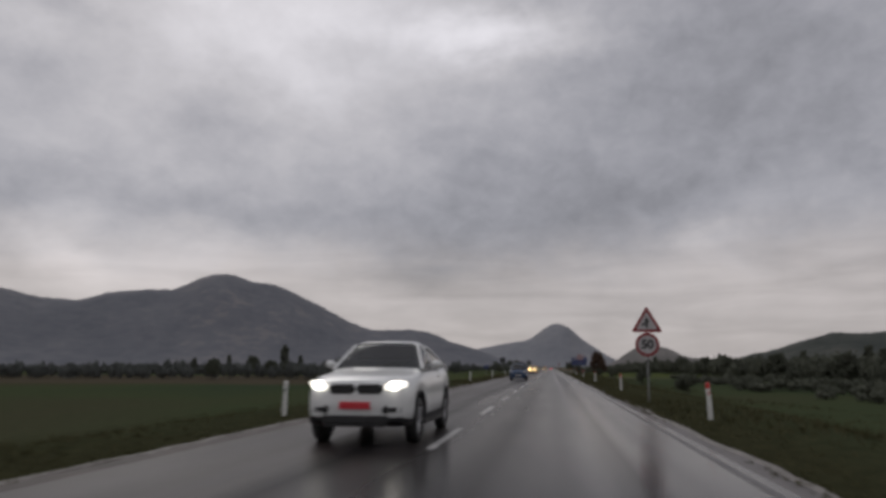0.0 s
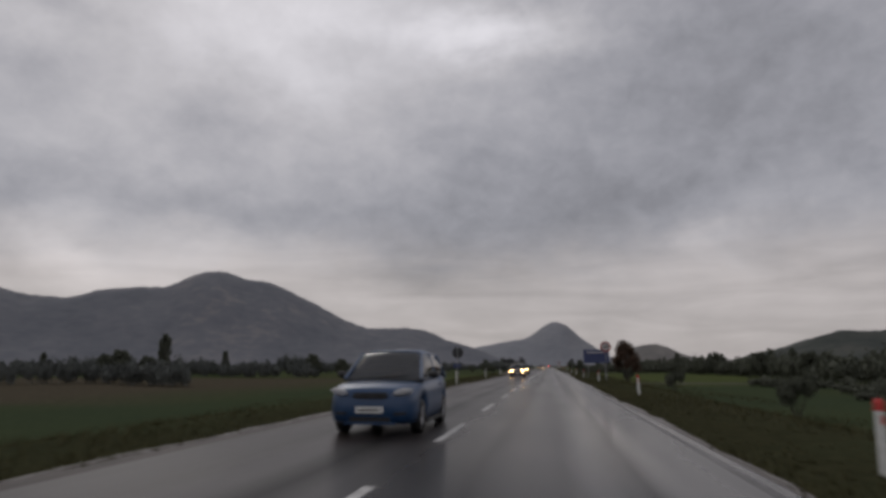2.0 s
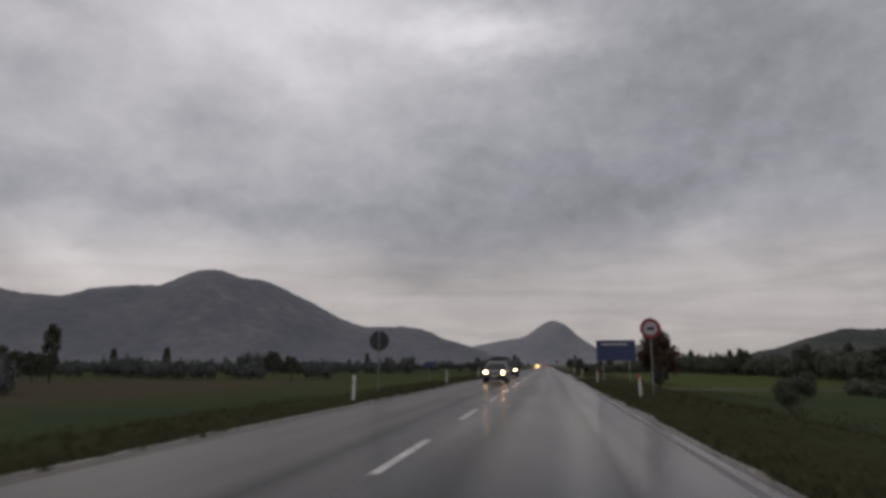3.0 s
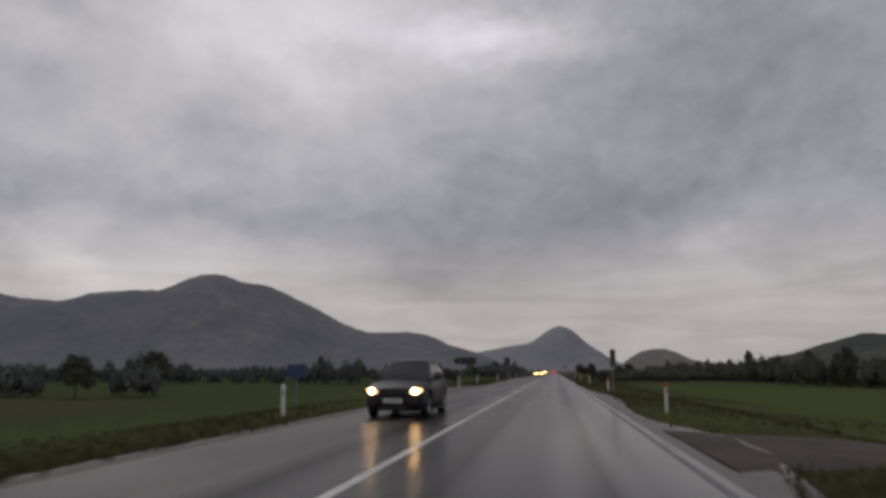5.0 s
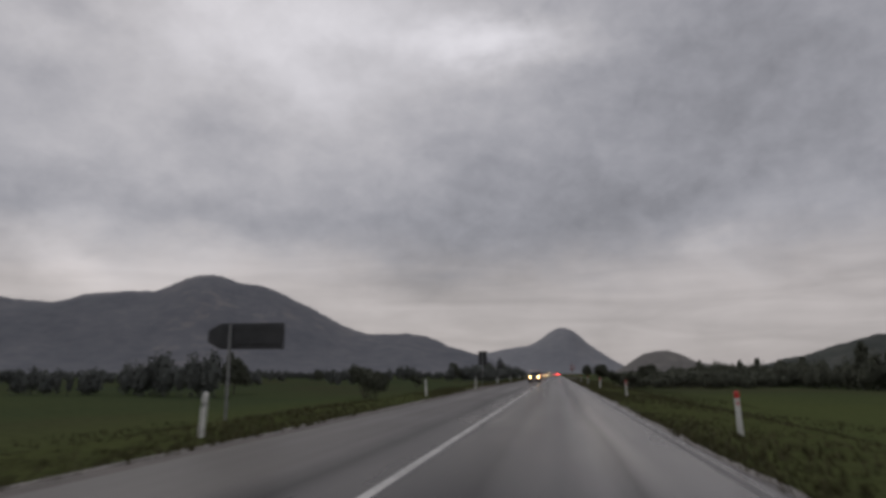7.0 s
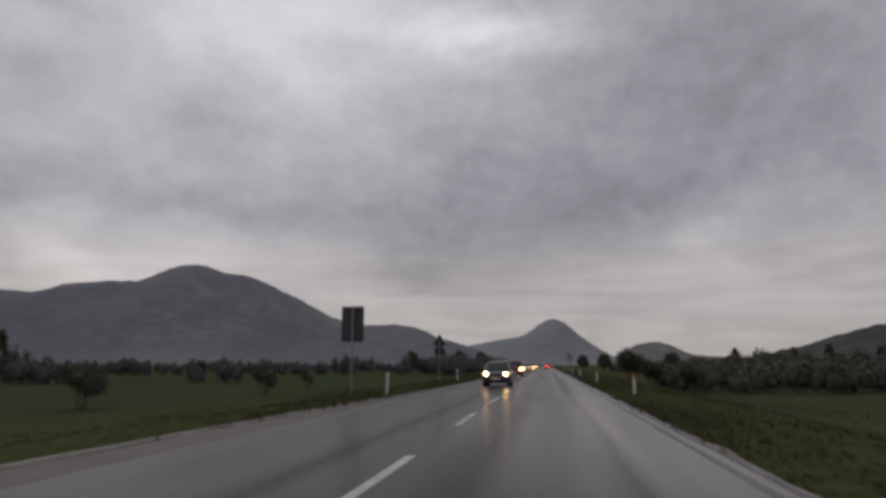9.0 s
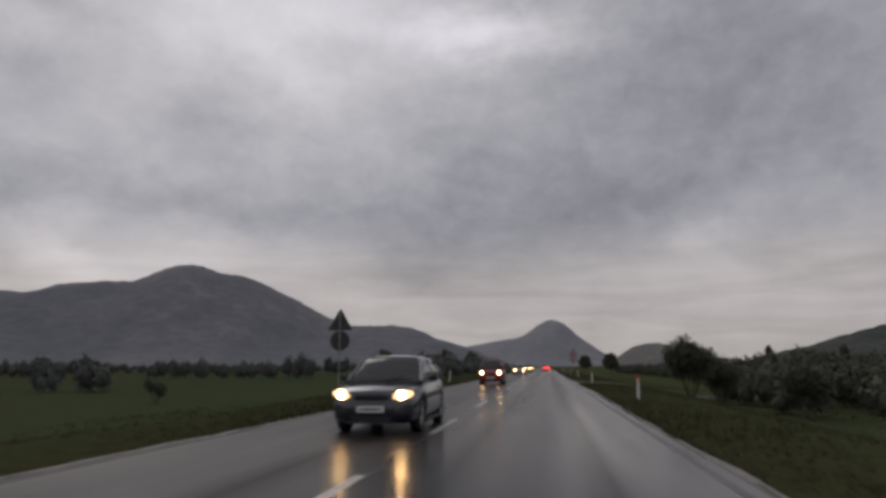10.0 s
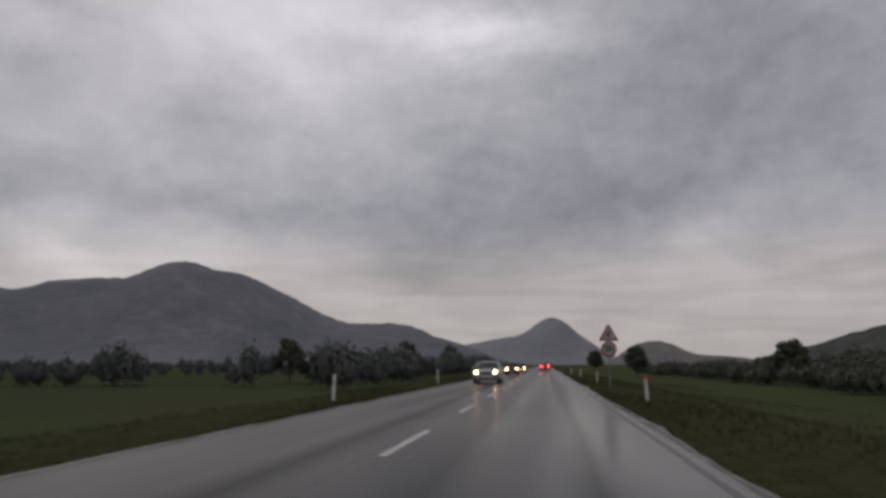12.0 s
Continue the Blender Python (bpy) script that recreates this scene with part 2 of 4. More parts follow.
def grass_ground():
    m, nt, b = blank("grass_ground")
    near = wave(nt, 2.2, 6.0, 0.65)
    field = wave(nt, 0.03, 4.0, 0.5, stretch=(1, 0.6, 1))
    a = ramp(nt, near, [(0.3, (0.036, 0.036, 0.022)), (0.7, (0.076, 0.072, 0.042))])
    c = ramp(nt, field, [(0.36, (0.036, 0.062, 0.036)), (0.5, (0.050, 0.072, 0.036)), (0.62, (0.058, 0.062, 0.038))])
    tone = blend(nt, 0.6, a, c)
    fresh = ramp(nt, near, [(0.3, (0.054, 0.070, 0.026)), (0.7, (0.104, 0.118, 0.046))])
    green = green_stretch(nt)
    dull = blend(nt, blend(nt, 1.0, green, (0.35, 0.35, 0.35), "MULTIPLY"), tone, fresh)
    tone = blend(nt, green, tone, fresh)
    tone = blend(nt, left_field(nt, 14.0, 26.0, (20.0, 580.0)), tone, dull)
    stubble = ramp(nt, near, [(0.3, (0.050, 0.044, 0.032)), (0.7, (0.100, 0.086, 0.062))])
    tone = blend(nt, left_field(nt, 22.0, 40.0, (104.0, 190.0)), tone, stubble)
    olive = ramp(nt, near, [(0.3, (0.025, 0.025, 0.014)), (0.7, (0.048, 0.046, 0.025))])
    olive = blend(nt, blend(nt, 1.0, green, (0.8, 0.8, 0.8), "MULTIPLY"), olive, fresh)
    nt.links.new(blend(nt, bank_strip(nt), tone, olive), b.inputs["Base Color"])
    b.inputs["Roughness"].default_value = 1.0
    b.inputs["Specular IOR Level"].default_value = 0.0
    bump(nt, b, near, 0.6, 0.06)
    return m


def glassy(name, colour):
    m, nt, b = blank(name)
    b.inputs["Base Color"].default_value = (*colour, 1)
    b.inputs["Roughness"].default_value = 0.04
    b.inputs["Transmission Weight"].default_value = 0.6
    b.inputs["IOR"].default_value = 1.45
    return m


ASPHALT, GRASS = wet_asphalt(), grass_ground()
GRAVEL = surface("wet_gravel", (0.040, 0.033, 0.030), (0.110, 0.094, 0.086), 9, 0.42, 0.4, 0.7, 0.02)
GRIT = surface("pale_wet_grit", (0.075, 0.066, 0.058), (0.22, 0.20, 0.185), 7, 0.6, 0.5, 0.5, 0.01)
EARTH = surface("wet_earth", (0.035, 0.028, 0.022), (0.085, 0.068, 0.054), 6, 0.8, 0.5, 0.5, 0.02, spec=0.15)
MARKING = surface("worn_road_paint", (0.20, 0.195, 0.19), (0.60, 0.59, 0.57), 7, 0.45, 0.35, 0.2, 0.002)
EDGEPAINT = surface("worn_edge_paint", (0.050, 0.047, 0.045), (0.13, 0.124, 0.120), 3, 0.45, 0.5, 0.2, 0.002)
SILT = surface("wet_silty_gravel", (0.032, 0.025, 0.022), (0.084, 0.067, 0.060), 5, 0.75, 0.5, 0.7, 0.02)
# far slopes: distance haze is mixed into these base colours as pale bluish grey
HAZEDROCK = hillside("hazed_scrub_hillside", (0.100, 0.107, 0.126), (0.156, 0.158, 0.174), (0.200, 0.186, 0.186), 0.018)
HAZEDPEAK = hillside("hazed_bare_peak", (0.172, 0.180, 0.202), (0.228, 0.232, 0.248), (0.262, 0.252, 0.254), 0.016)
HAZEDSCRUB = hillside("hazed_brown_scrub_hill", (0.110, 0.108, 0.105), (0.165, 0.155, 0.145), (0.21, 0.195, 0.18), 0.016)
WOODHILL = hillside("wooded_hillside", (0.030, 0.036, 0.034), (0.066, 0.072, 0.062), (0.085, 0.082, 0.072), 0.05)
POSTWHITE = surface("white_plastic", (0.55, 0.55, 0.52), (0.80, 0.80, 0.77), 9, 0.5, 0.4, 0.1, 0.002)
POSTRED = surface("red_reflector", (0.42, 0.02, 0.02), (0.62, 0.04, 0.03), 20, 0.35, 0.3, 0.1, 0.001)
POSTDARK = surface("dark_reflector", (0.02, 0.02, 0.02), (0.05, 0.05, 0.05), 20, 0.3, 0.3, 0.0)
ZINC = surface("galvanised_steel", (0.20, 0.205, 0.21), (0.34, 0.345, 0.35), 12, 0.45, 0.4, 0.05, 0.001, metal=0.8)
SIGNBACK = surface("dull_aluminium_back", (0.03, 0.031, 0.034), (0.06, 0.061, 0.065), 5, 0.7, 0.5, 0.05, 0.001)
SIGNRED = surface("sign_red", (0.20, 0.016, 0.022), (0.30, 0.025, 0.03), 6, 0.4, 0.4, 0.0)
SIGNWHITE = surface("sign_white", (0.40, 0.38, 0.38), (0.55, 0.53, 0.53), 5, 0.4, 0.4, 0.0)
SIGNBLACK = surface("sign_black", (0.015, 0.015, 0.015), (0.03, 0.03, 0.03), 8, 0.4, 0.4, 0.0)
SIGNBLUE = surface("sign_blue", (0.025, 0.038, 0.11), (0.04, 0.055, 0.15), 3, 0.35, 0.4, 0.0)
BARK = surface("bark", (0.03, 0.024, 0.02), (0.09, 0.075, 0.06), 8, 0.9, 0.4, 0.8, 0.03, stretch=(1, 1, 0.3))
LEAF = foliage("dark_green_leaves", (0.074, 0.080, 0.062), (0.112, 0.118, 0.088))
# leaves of the far hedges and belt, greyed in the colour itself for haze
LEAFHAZED = foliage("hazed_far_leaves", (0.094, 0.101, 0.096), (0.124, 0.132, 0.122))
LEAFBROWN = foliage("russet_leaves", (0.055, 0.038, 0.03), (0.13, 0.085, 0.06))
BLADES = foliage("grass_blades", (0.062, 0.062, 0.030), (0.090, 0.086, 0.042), (0.100, 0.087, 0.046))
TYRE = surface("tyre_rubber", (0.012, 0.012, 0.012), (0.025, 0.025, 0.025), 30, 0.6, 0.4, 0.2, 0.003)
ALLOY = surface("alloy_wheel", (0.25, 0.25, 0.26), (0.42, 0.42, 0.43), 15, 0.35, 0.4, 0.0, metal=0.8)
BLACKTRIM = surface("black_plastic_trim", (0.010, 0.010, 0.011), (0.022, 0.022, 0.023), 20, 0.45, 0.4, 0.1, 0.001)
CHROME = surface("chrome_trim", (0.45, 0.45, 0.46), (0.6, 0.6, 0.61), 10, 0.15, 0.4, 0.0, metal=1.0)
CARGLASS = glassy("tinted_car_glass", (0.05, 0.055, 0.06))
CABIN = surface("dark_cabin", (0.012, 0.012, 0.012), (0.03, 0.03, 0.03), 6, 0.8, 0.4, 0.0)
PLATERED = surface("red_number_plate", (0.55, 0.025, 0.05), (0.68, 0.04, 0.07), 8, 0.4, 0.4, 0.0)
PLATEWHITE = surface("white_number_plate", (0.6, 0.6, 0.58), (0.75, 0.75, 0.73), 8, 0.4, 0.4, 0.0)
PAINTWHITE = surface("white_car_paint", (0.66, 0.67, 0.66), (0.78, 0.79, 0.78), 2, 0.35, 0.5, 0.0, coat=0.8)
PAINTBLUE = surface("blue_car_paint", (0.010, 0.042, 0.110), (0.016, 0.058, 0.145), 2, 0.4, 0.5, 0.0, coat=0.25)
PAINTDARK = surface("dark_grey_car_paint", (0.016, 0.013, 0.017), (0.026, 0.023, 0.027), 2, 0.45, 0.5, 0.0, coat=0.06, spec=0.22)
PAINTNAVY = surface("navy_car_paint", (0.014, 0.017, 0.03), (0.026, 0.03, 0.05), 2, 0.3, 0.5, 0.0, coat=0.9)
PAINTRED = surface("red_car_paint", (0.165, 0.006, 0.010), (0.225, 0.008, 0.012), 2, 0.4, 0.5, 0.0, coat=0.15)
PAINTSILVER = surface("silver_car_paint", (0.28, 0.285, 0.29), (0.38, 0.385, 0.39), 2, 0.3, 0.5, 0.0, metal=0.4, coat=0.9)
LAMPWHITE = glowing("lit_headlamp", (1.0, 0.95, 0.84), 1.6)
BULBWHITE = glowing("white_bulb", (1.0, 0.95, 0.86), 7)
BULBWARM = glowing("halogen_bulb", (1.0, 0.62, 0.27), 50)
LAMPWARM = glowing("lit_halogen_headlamp", (1.0, 0.60, 0.26), 2.2)
LAMPRED = glowing("lit_tail_lamp", (1.0, 0.05, 0.04), 26)
LENS = glassy("clear_lens", (0.8, 0.8, 0.8))

# ---------------------------------------------------------------- mesh helpers


def link_mesh(name, verts, faces, material, smooth=False):
    me = bpy.data.meshes.new(name)
    me.from_pydata([tuple(v) for v in verts], [], [tuple(f) for f in faces])
    me.update()
    if smooth:
        me.shade_smooth()
    me.materials.append(material)
    return new(name, me)


def part(name, bm, material, parent=None, label="", smooth=False):
    me = bpy.data.meshes.new(name)
    bm.normal_update()
    bm.to_mesh(me)
    bm.free()
    if smooth:
        me.shade_smooth()
    me.materials.append(material)
    ob = new(name, me)
    if parent:
        ob.parent = parent
    return tagged(ob, label)


def adopt(ob, parent, label=""):
    ob.parent = parent
    return tagged(ob, label)


def box(bm, lo, hi, bevel=0.0):
    made = bmesh.ops.create_cube(bm, size=1.0)["verts"]
    for v in made:
        v.co = Vector([lo[i] + (v.co[i] + 0.5) * (hi[i] - lo[i]) for i in range(3)])
    if bevel:
        edges = list({e for v in made for e in v.link_edges})
        bmesh.ops.bevel(bm, geom=edges, offset=bevel, segments=2, affect="EDGES")
    return bm


def solid(lo, hi, bevel=0.0):
    return box(bmesh.new(), lo, hi, bevel)


def rod(bm, a, b, r0, r1=None, n=10):
    a, b = Vector(a), Vector(b)
    r1 = r0 if r1 is None else r1
    m = Matrix.Translation((a + b) / 2) @ (b - a).to_track_quat("Z", "Y").to_matrix().to_4x4()
    bmesh.ops.create_cone(bm, cap_ends=True, segments=n, radius1=r0, radius2=r1, depth=(b - a).length, matrix=m)
    return bm


def prism(outline, y0, y1, bm=None):
    """A flat outline in x and z, given thickness along y."""
    bm = bm or bmesh.new()
    a = [bm.verts.new((x, y0, z)) for x, z in outline]
    b = [bm.verts.new((x, y1, z)) for x, z in outline]
    bm.faces.new(a)
    bm.faces.new(b[::-1])
    for i in range(len(a)):
        j = (i + 1) % len(a)
        bm.faces.new((a[j], a[i], b[i], b[j]))
    bmesh.ops.recalc_face_normals(bm, faces=bm.faces)
    return bm


def disc_outline(r, cx=0.0, cz=0.0, n=40):
    return [(cx + r * math.cos(2 * math.pi * i / n), cz + r * math.sin(2 * math.pi * i / n)) for i in range(n)]


def rounded_triangle(w, h, cz, r=0.06, n=5):
    """Upright triangle with rounded corners: width w, height h, base at cz."""
    pts = []
    inner = [(-w / 2 + r * 1.7, cz + r), (w / 2 - r * 1.7, cz + r), (0, cz + h - r * 2.0)]
    for (x, z), (a0, a1) in zip(inner, ((150, 270), (-90, 30), (30, 150))):
        for i in range(n):
            a = radians(a0 + (a1 - a0) * i / (n - 1))
            pts.append((x + r * math.cos(a), z + r * math.sin(a)))
    return pts


def grid_sheet(name, xs, ys, height, material, smooth=True):
    verts = [(x, y, height(x, y)) for y in ys for x in xs]
    n = len(xs)
    faces = [(j * n + i, j * n + i + 1, (j + 1) * n + i + 1, (j + 1) * n + i) for j in range(len(ys) - 1) for i in range(n - 1)]
    return link_mesh(name, verts, faces, material, smooth)


def loft(rings, bm=None, closed=True):
    """Skin over a row of rings with equal counts; ends are capped."""
    bm = bm or bmesh.new()
    rows = [[bm.verts.new(p) for p in ring] for ring in rings]
    n = len(rows[0])
    for a, b in zip(rows, rows[1:]):
        for i in range(n if closed else n - 1):
            j = (i + 1) % n
            bm.faces.new((a[i], a[j], b[j], b[i]))
    if closed:
        bm.faces.new(rows[0][::-1])
        bm.faces.new(rows[-1])
    bmesh.ops.recalc_face_normals(bm, faces=bm.faces)
    return bm


# ---------------------------------------------------------------- the ground and the road
CENTRE, LEFT, RIGHT = -1.93, -5.66, 2.44


def ground_z(x, y):
    """The road runs on a low bank; the fields lie about a metre lower."""
    d = max(LEFT - x, x - RIGHT)
    if d < 0.02:
        return -0.16
    s = min(max((d - 2.6) / 7.0, 0.0), 1.0)
    z = -0.045 - 1.15 * s * s * (3 - 2 * s)
    if 0.8 < d < 300:
        z += 0.05 * noise.noise((x * 0.5, y * 0.5, 0)) * min(1, d / 3) + 0.25 * noise.noise((x * 0.03, y * 0.03, 4)) * s
    return z


near_x = [x * 0.6 for x in range(6, 50)]
far_x = [32, 36, 42, 50, 60, 75, 95, 120, 160, 220, 320, 480, 800, 1400, 2600, 5200]
xs = sorted([RIGHT - 0.02 + d for d in (0, 0.06, 0.3)] + [LEFT + 0.02 - d for d in (0, 0.06, 0.3)] + near_x + [-x - 2.6 for x in near_x] + far_x + [-x for x in far_x] + [-3, 0])
ys = [-60 + 2.0 * i for i in range(281)] + [510, 530, 560, 600, 660, 750, 900, 1200, 1700, 2500, 3600, 5300]
tagged(grid_sheet("ground", xs, ys, ground_z, GRASS), "dark wet grassland on both sides of the road", "ground", kind="structure")


def road_z(x, y):
    return 0.004 * (abs(x - CENTRE) < 0.01) - 0.012 * abs(x - CENTRE) / 4


road_y = [-60 + 5 * i for i in range(100)] + [450, 520, 620, 800, 1100, 1600, 2600, 4200]
road_y = sorted(set(road_y))
road = tagged(grid_sheet("road", [LEFT, -4.2, -3.0, CENTRE, -0.5, 1.2, RIGHT], road_y, road_z, ASPHALT), "wet dark grey asphalt two-lane road with worn markings", "road", kind="structure")

rng = random.Random(5)


def ragged_strip(name, inner, outer, y0, y1, material, lift, wobble, step=0.8, label=""):
    """A strip beside the road with an uneven outer edge that follows the ground."""
    rows = int((y1 - y0) / step)
    verts, faces = [], []
    for i in range(rows + 1):
        y = y0 + i * step
        o = outer(y) if callable(outer) else outer
        o += wobble * (noise.noise((y * 0.35, o, 2)) + 0.6 * noise.noise((y * 1.3, o, 7)))
        for k in range(5):
            x = inner + (o - inner) * k / 4
            verts.append((x, y, -0.022 if k == 0 else ground_z(x, y) + (lift if k < 4 else -0.03)))
    for i in range(rows):
        for k in range(4):
            faces.append((i * 5 + k, i * 5 + k + 1, i * 5 + 6 + k, i * 5 + 5 + k))
    return tagged(link_mesh(name, verts, faces, material), label, "shoulder", kind="structure")


def left_outer(y):
    bay = math.exp(-((y - 181) / 9.0) ** 2) * 6.0 + math.exp(-((y - 258) / 22.0) ** 2) * 0.8
    narrow = 0.33 * min(max((y - 262) / 20.0, 0.0), 1.0)
    return LEFT - 0.55 + narrow - bay


def right_outer(y):
    bay = math.exp(-((y - 174) / 11.0) ** 2) * 0.8 + math.exp(-((y - 151) / 5.0) ** 2) * 1.2 + math.exp(-((y - 331) / 4.0) ** 2) * 1.2
    return RIGHT + 0.20 + bay + 0.2 * min(max((38 - y) / 10.0, 0.0), 1.0)


ragged_strip("shoulder_left", LEFT + 0.02, left_outer, -40, 470, SILT, 0.02, 0.16, label="strip of dark wet silty gravel beside the asphalt")
ragged_strip("shoulder_right", RIGHT - 0.02, right_outer, -40, 470, GRAVEL, 0.02, 0.17, label="narrow strip of wet gravel along the asphalt")


def grit_edge(name, outer, side, y0, y1, label):
    """A thin ridge of washed-out pale grit where the strip beside the asphalt meets the grass."""
    verts, faces, rows = [], [], int((y1 - y0) / 0.8)
    for i in range(rows + 1):
        y = y0 + i * 0.8
        o = outer(y)
        o += 0.16 * (noise.noise((y * 0.35, o, 2)) + 0.6 * noise.noise((y * 1.3, o, 7)))
        wide = 0.17 + 0.10 * noise.noise((y * 0.9, 3, side))
        for x, up in ((o - side * wide, -0.01), (o - side * wide * 0.55, 0.045), (o - side * wide * 0.2, 0.045), (o + side * 0.05, -0.01)):
            verts.append((x, y, ground_z(x, y) + up))
    for i in range(rows):
        for k in range(3):
            a = i * 4 + k
            faces.append((a, a + 1, a + 5, a + 4) if side > 0 else (a + 1, a, a + 4, a + 5))
    return tagged(link_mesh(name, verts, faces, GRIT), label, "shoulder", kind="structure")


grit_edge("shoulder_edge_left", left_outer, -1, -40, 470, "thin ridge of pale washed grit along the grass")
grit_edge("shoulder_edge_right", right_outer, 1, -40, 470, "thin ridge of pale washed grit along the grass")


def farm_track(name, x0, x1, y0, half, label):
    """An earth track that leaves the road between the verges."""
    verts, faces, n = [], [], 40
    for i in range(n + 1):
        x = x0 + (x1 - x0) * i / n
        for k in range(7):
            y = y0 + half * (k - 3) / 3 * (1 + 0.10 * noise.noise((x * 0.6, k, 3)) + 0.8 * math.exp(-(x - x0) / 1.6)) + 0.02 * (x - x0) ** 1.3
            verts.append((x, y, ground_z(x, y) + (0.045 if 0 < k < 6 else -0.06) - 0.02 * (k == 3)))
    for i in range(n):
        for k in range(6):
            faces.append((i * 7 + k, i * 7 + 7 + k, i * 7 + 8 + k, i * 7 + k + 1))
    return tagged(link_mesh(name, verts, faces, EARTH, True), label, "track", kind="structure")


farm_track("track_1", RIGHT + 0.3, 42, 151, 2.4, "muddy brown farm track leaving the road")
farm_track("track_2", RIGHT + 0.3, 42, 331, 2.5, "muddy brown farm track leaving the road")


def stripe(name, x0, x1, y0, y1, material, parent):
    bm = bmesh.new()
    n = max(1, int((y1 - y0) / 6))
    rows = []
    for i in range(n + 1):
        y = y0 + (y1 - y0) * i / n
        rows.append([bm.verts.new((x, y, road_z(x, y) + z)) for x, z in ((x0, -0.004), (x0 + 0.008, 0.007), (x1 - 0.008, 0.007), (x1, -0.004))])
    for a, b in zip(rows, rows[1:]):
        for k in range(3):
            bm.faces.new((a[k], a[k + 1], b[k + 1], b[k]))
    bm.faces.new(rows[0])
    bm.faces.new(rows[-1][::-1])
    return part(name, bm, material, parent)


stripe("edge_line", RIGHT - 0.28, RIGHT - 0.16, -40, 470, EDGEPAINT, road)
DASH = 3.7
starts = [22.44 - DASH + 8.02 * k for k in range(-6, 13)] + [258.5 - DASH + 8.65 * k for k in range(0, 33)]
for y in starts:
    stripe("centre_dash", CENTRE - 0.075, CENTRE + 0.075, y, y + DASH, MARKING, road)
stripe("solid_centre_line", CENTRE - 0.075, CENTRE + 0.075, 122, 246, MARKING, road)

# ---------------------------------------------------------------- mountains


def hill(name, crest, spread, skyline, azimuths, material, label, rough, step=0.14, crag=0.0012):
    """A hill whose crest stands at a distance and follows a smooth skyline of broad bumps."""
    a0, a1 = azimuths
    cols = int((a1 - a0) / step) + 1
    rows = 26
    verts, faces = [], []
    for j in range(rows):
        s = j / (rows - 1)                      # 0 at the foot, 1 past the crest
        r = crest + spread * (s - 0.75) / 0.75
        rise = math.sin(min(s / 0.75, 1.0) * math.pi / 2) ** 1.6 if s <= 0.75 else 1 - 0.35 * (s - 0.75) / 0.25
        for i in range(cols):
            az = a0 + i * step
            a = radians(az)
            x, y = r * math.sin(a), 30 + r * math.cos(a)
            z = sum(h * math.exp(-abs((az - c) / w) ** p) for c, w, h, p in skyline) * crest * rise
            gully = noise.fractal((x * 0.004, y * 0.004, 3), 1.0, 2.0, 5)
            z += rough * crest * gully * (0.25 + 0.75 * math.sin(math.pi * min(s / 0.75, 1.0))) * min(1.0, z / (0.02 * crest))
            z += crag * crest * noise.fractal((x * 0.016, y * 0.016, 8), 0.8, 2.0, 4) * min(1.0, z / (0.02 * crest))
            verts.append((x, y, max(z, -0.5) - 1.0))
    for j in range(rows - 1):
        for i in range(cols - 1):
            faces.append((j * cols + i, j * cols + i + 1, (j + 1) * cols + i + 1, (j + 1) * cols + i))
    return tagged(link_mesh(name, verts, faces, material, True), label, "mountain", kind="structure")


LEFTRANGE = [(-28.56, 2.79, 0.0327, 2.09), (-25.21, 3.32, 0.0178, 2.76), (-20.55, 5.77, 0.0769, 2.19), (-42.17, 18.99, 0.0996, 4.35), (-34.62, 2.60, 0.0129, 3.86),
             (-10.28, 5.93, 0.0319, 3.54), (-11.24, 2.67, 0.0163, 2.41), (-37.70, 4.68, -0.0132, 3.62)]
hill("mountain_left_range", 3700, 1500, LEFTRANGE, (-62, -2.0), HAZEDROCK, "long grey scrub-covered mountain ridge under low cloud", 0.0035, 0.10, 0.0019)
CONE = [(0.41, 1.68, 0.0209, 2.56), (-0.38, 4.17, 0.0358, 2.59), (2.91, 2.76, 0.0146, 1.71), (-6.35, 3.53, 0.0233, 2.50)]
hill("mountain_cone", 4500, 900, CONE, (-12.0, 8.0), HAZEDPEAK, "grey pointed peak at the end of the road", 0.0010, 0.08, 0.0009)
LOWHILL = [(7.80, 2.30, 0.0196, 2.81), (10.59, 5.43, 0.0123, 2.47)]
hill("hill_low", 4200, 900, LOWHILL, (2.5, 22.0), HAZEDSCRUB, "low brownish grey hill behind the trees", 0.0008)
RIGHTHILL = [(17.74, 4.02, 0.0192, 2.40), (24.10, 5.18, 0.0378, 2.70), (36.38, 8.84, 0.0287, 2.38)]
hill("hill_right", 1900, 900, RIGHTHILL, (14.0, 55.0), WOODHILL, "dark wooded hillside beyond the field", 0.003, 0.10, 0.0032)

# ---------------------------------------------------------------- plants
npr = np.random.default_rng(11)


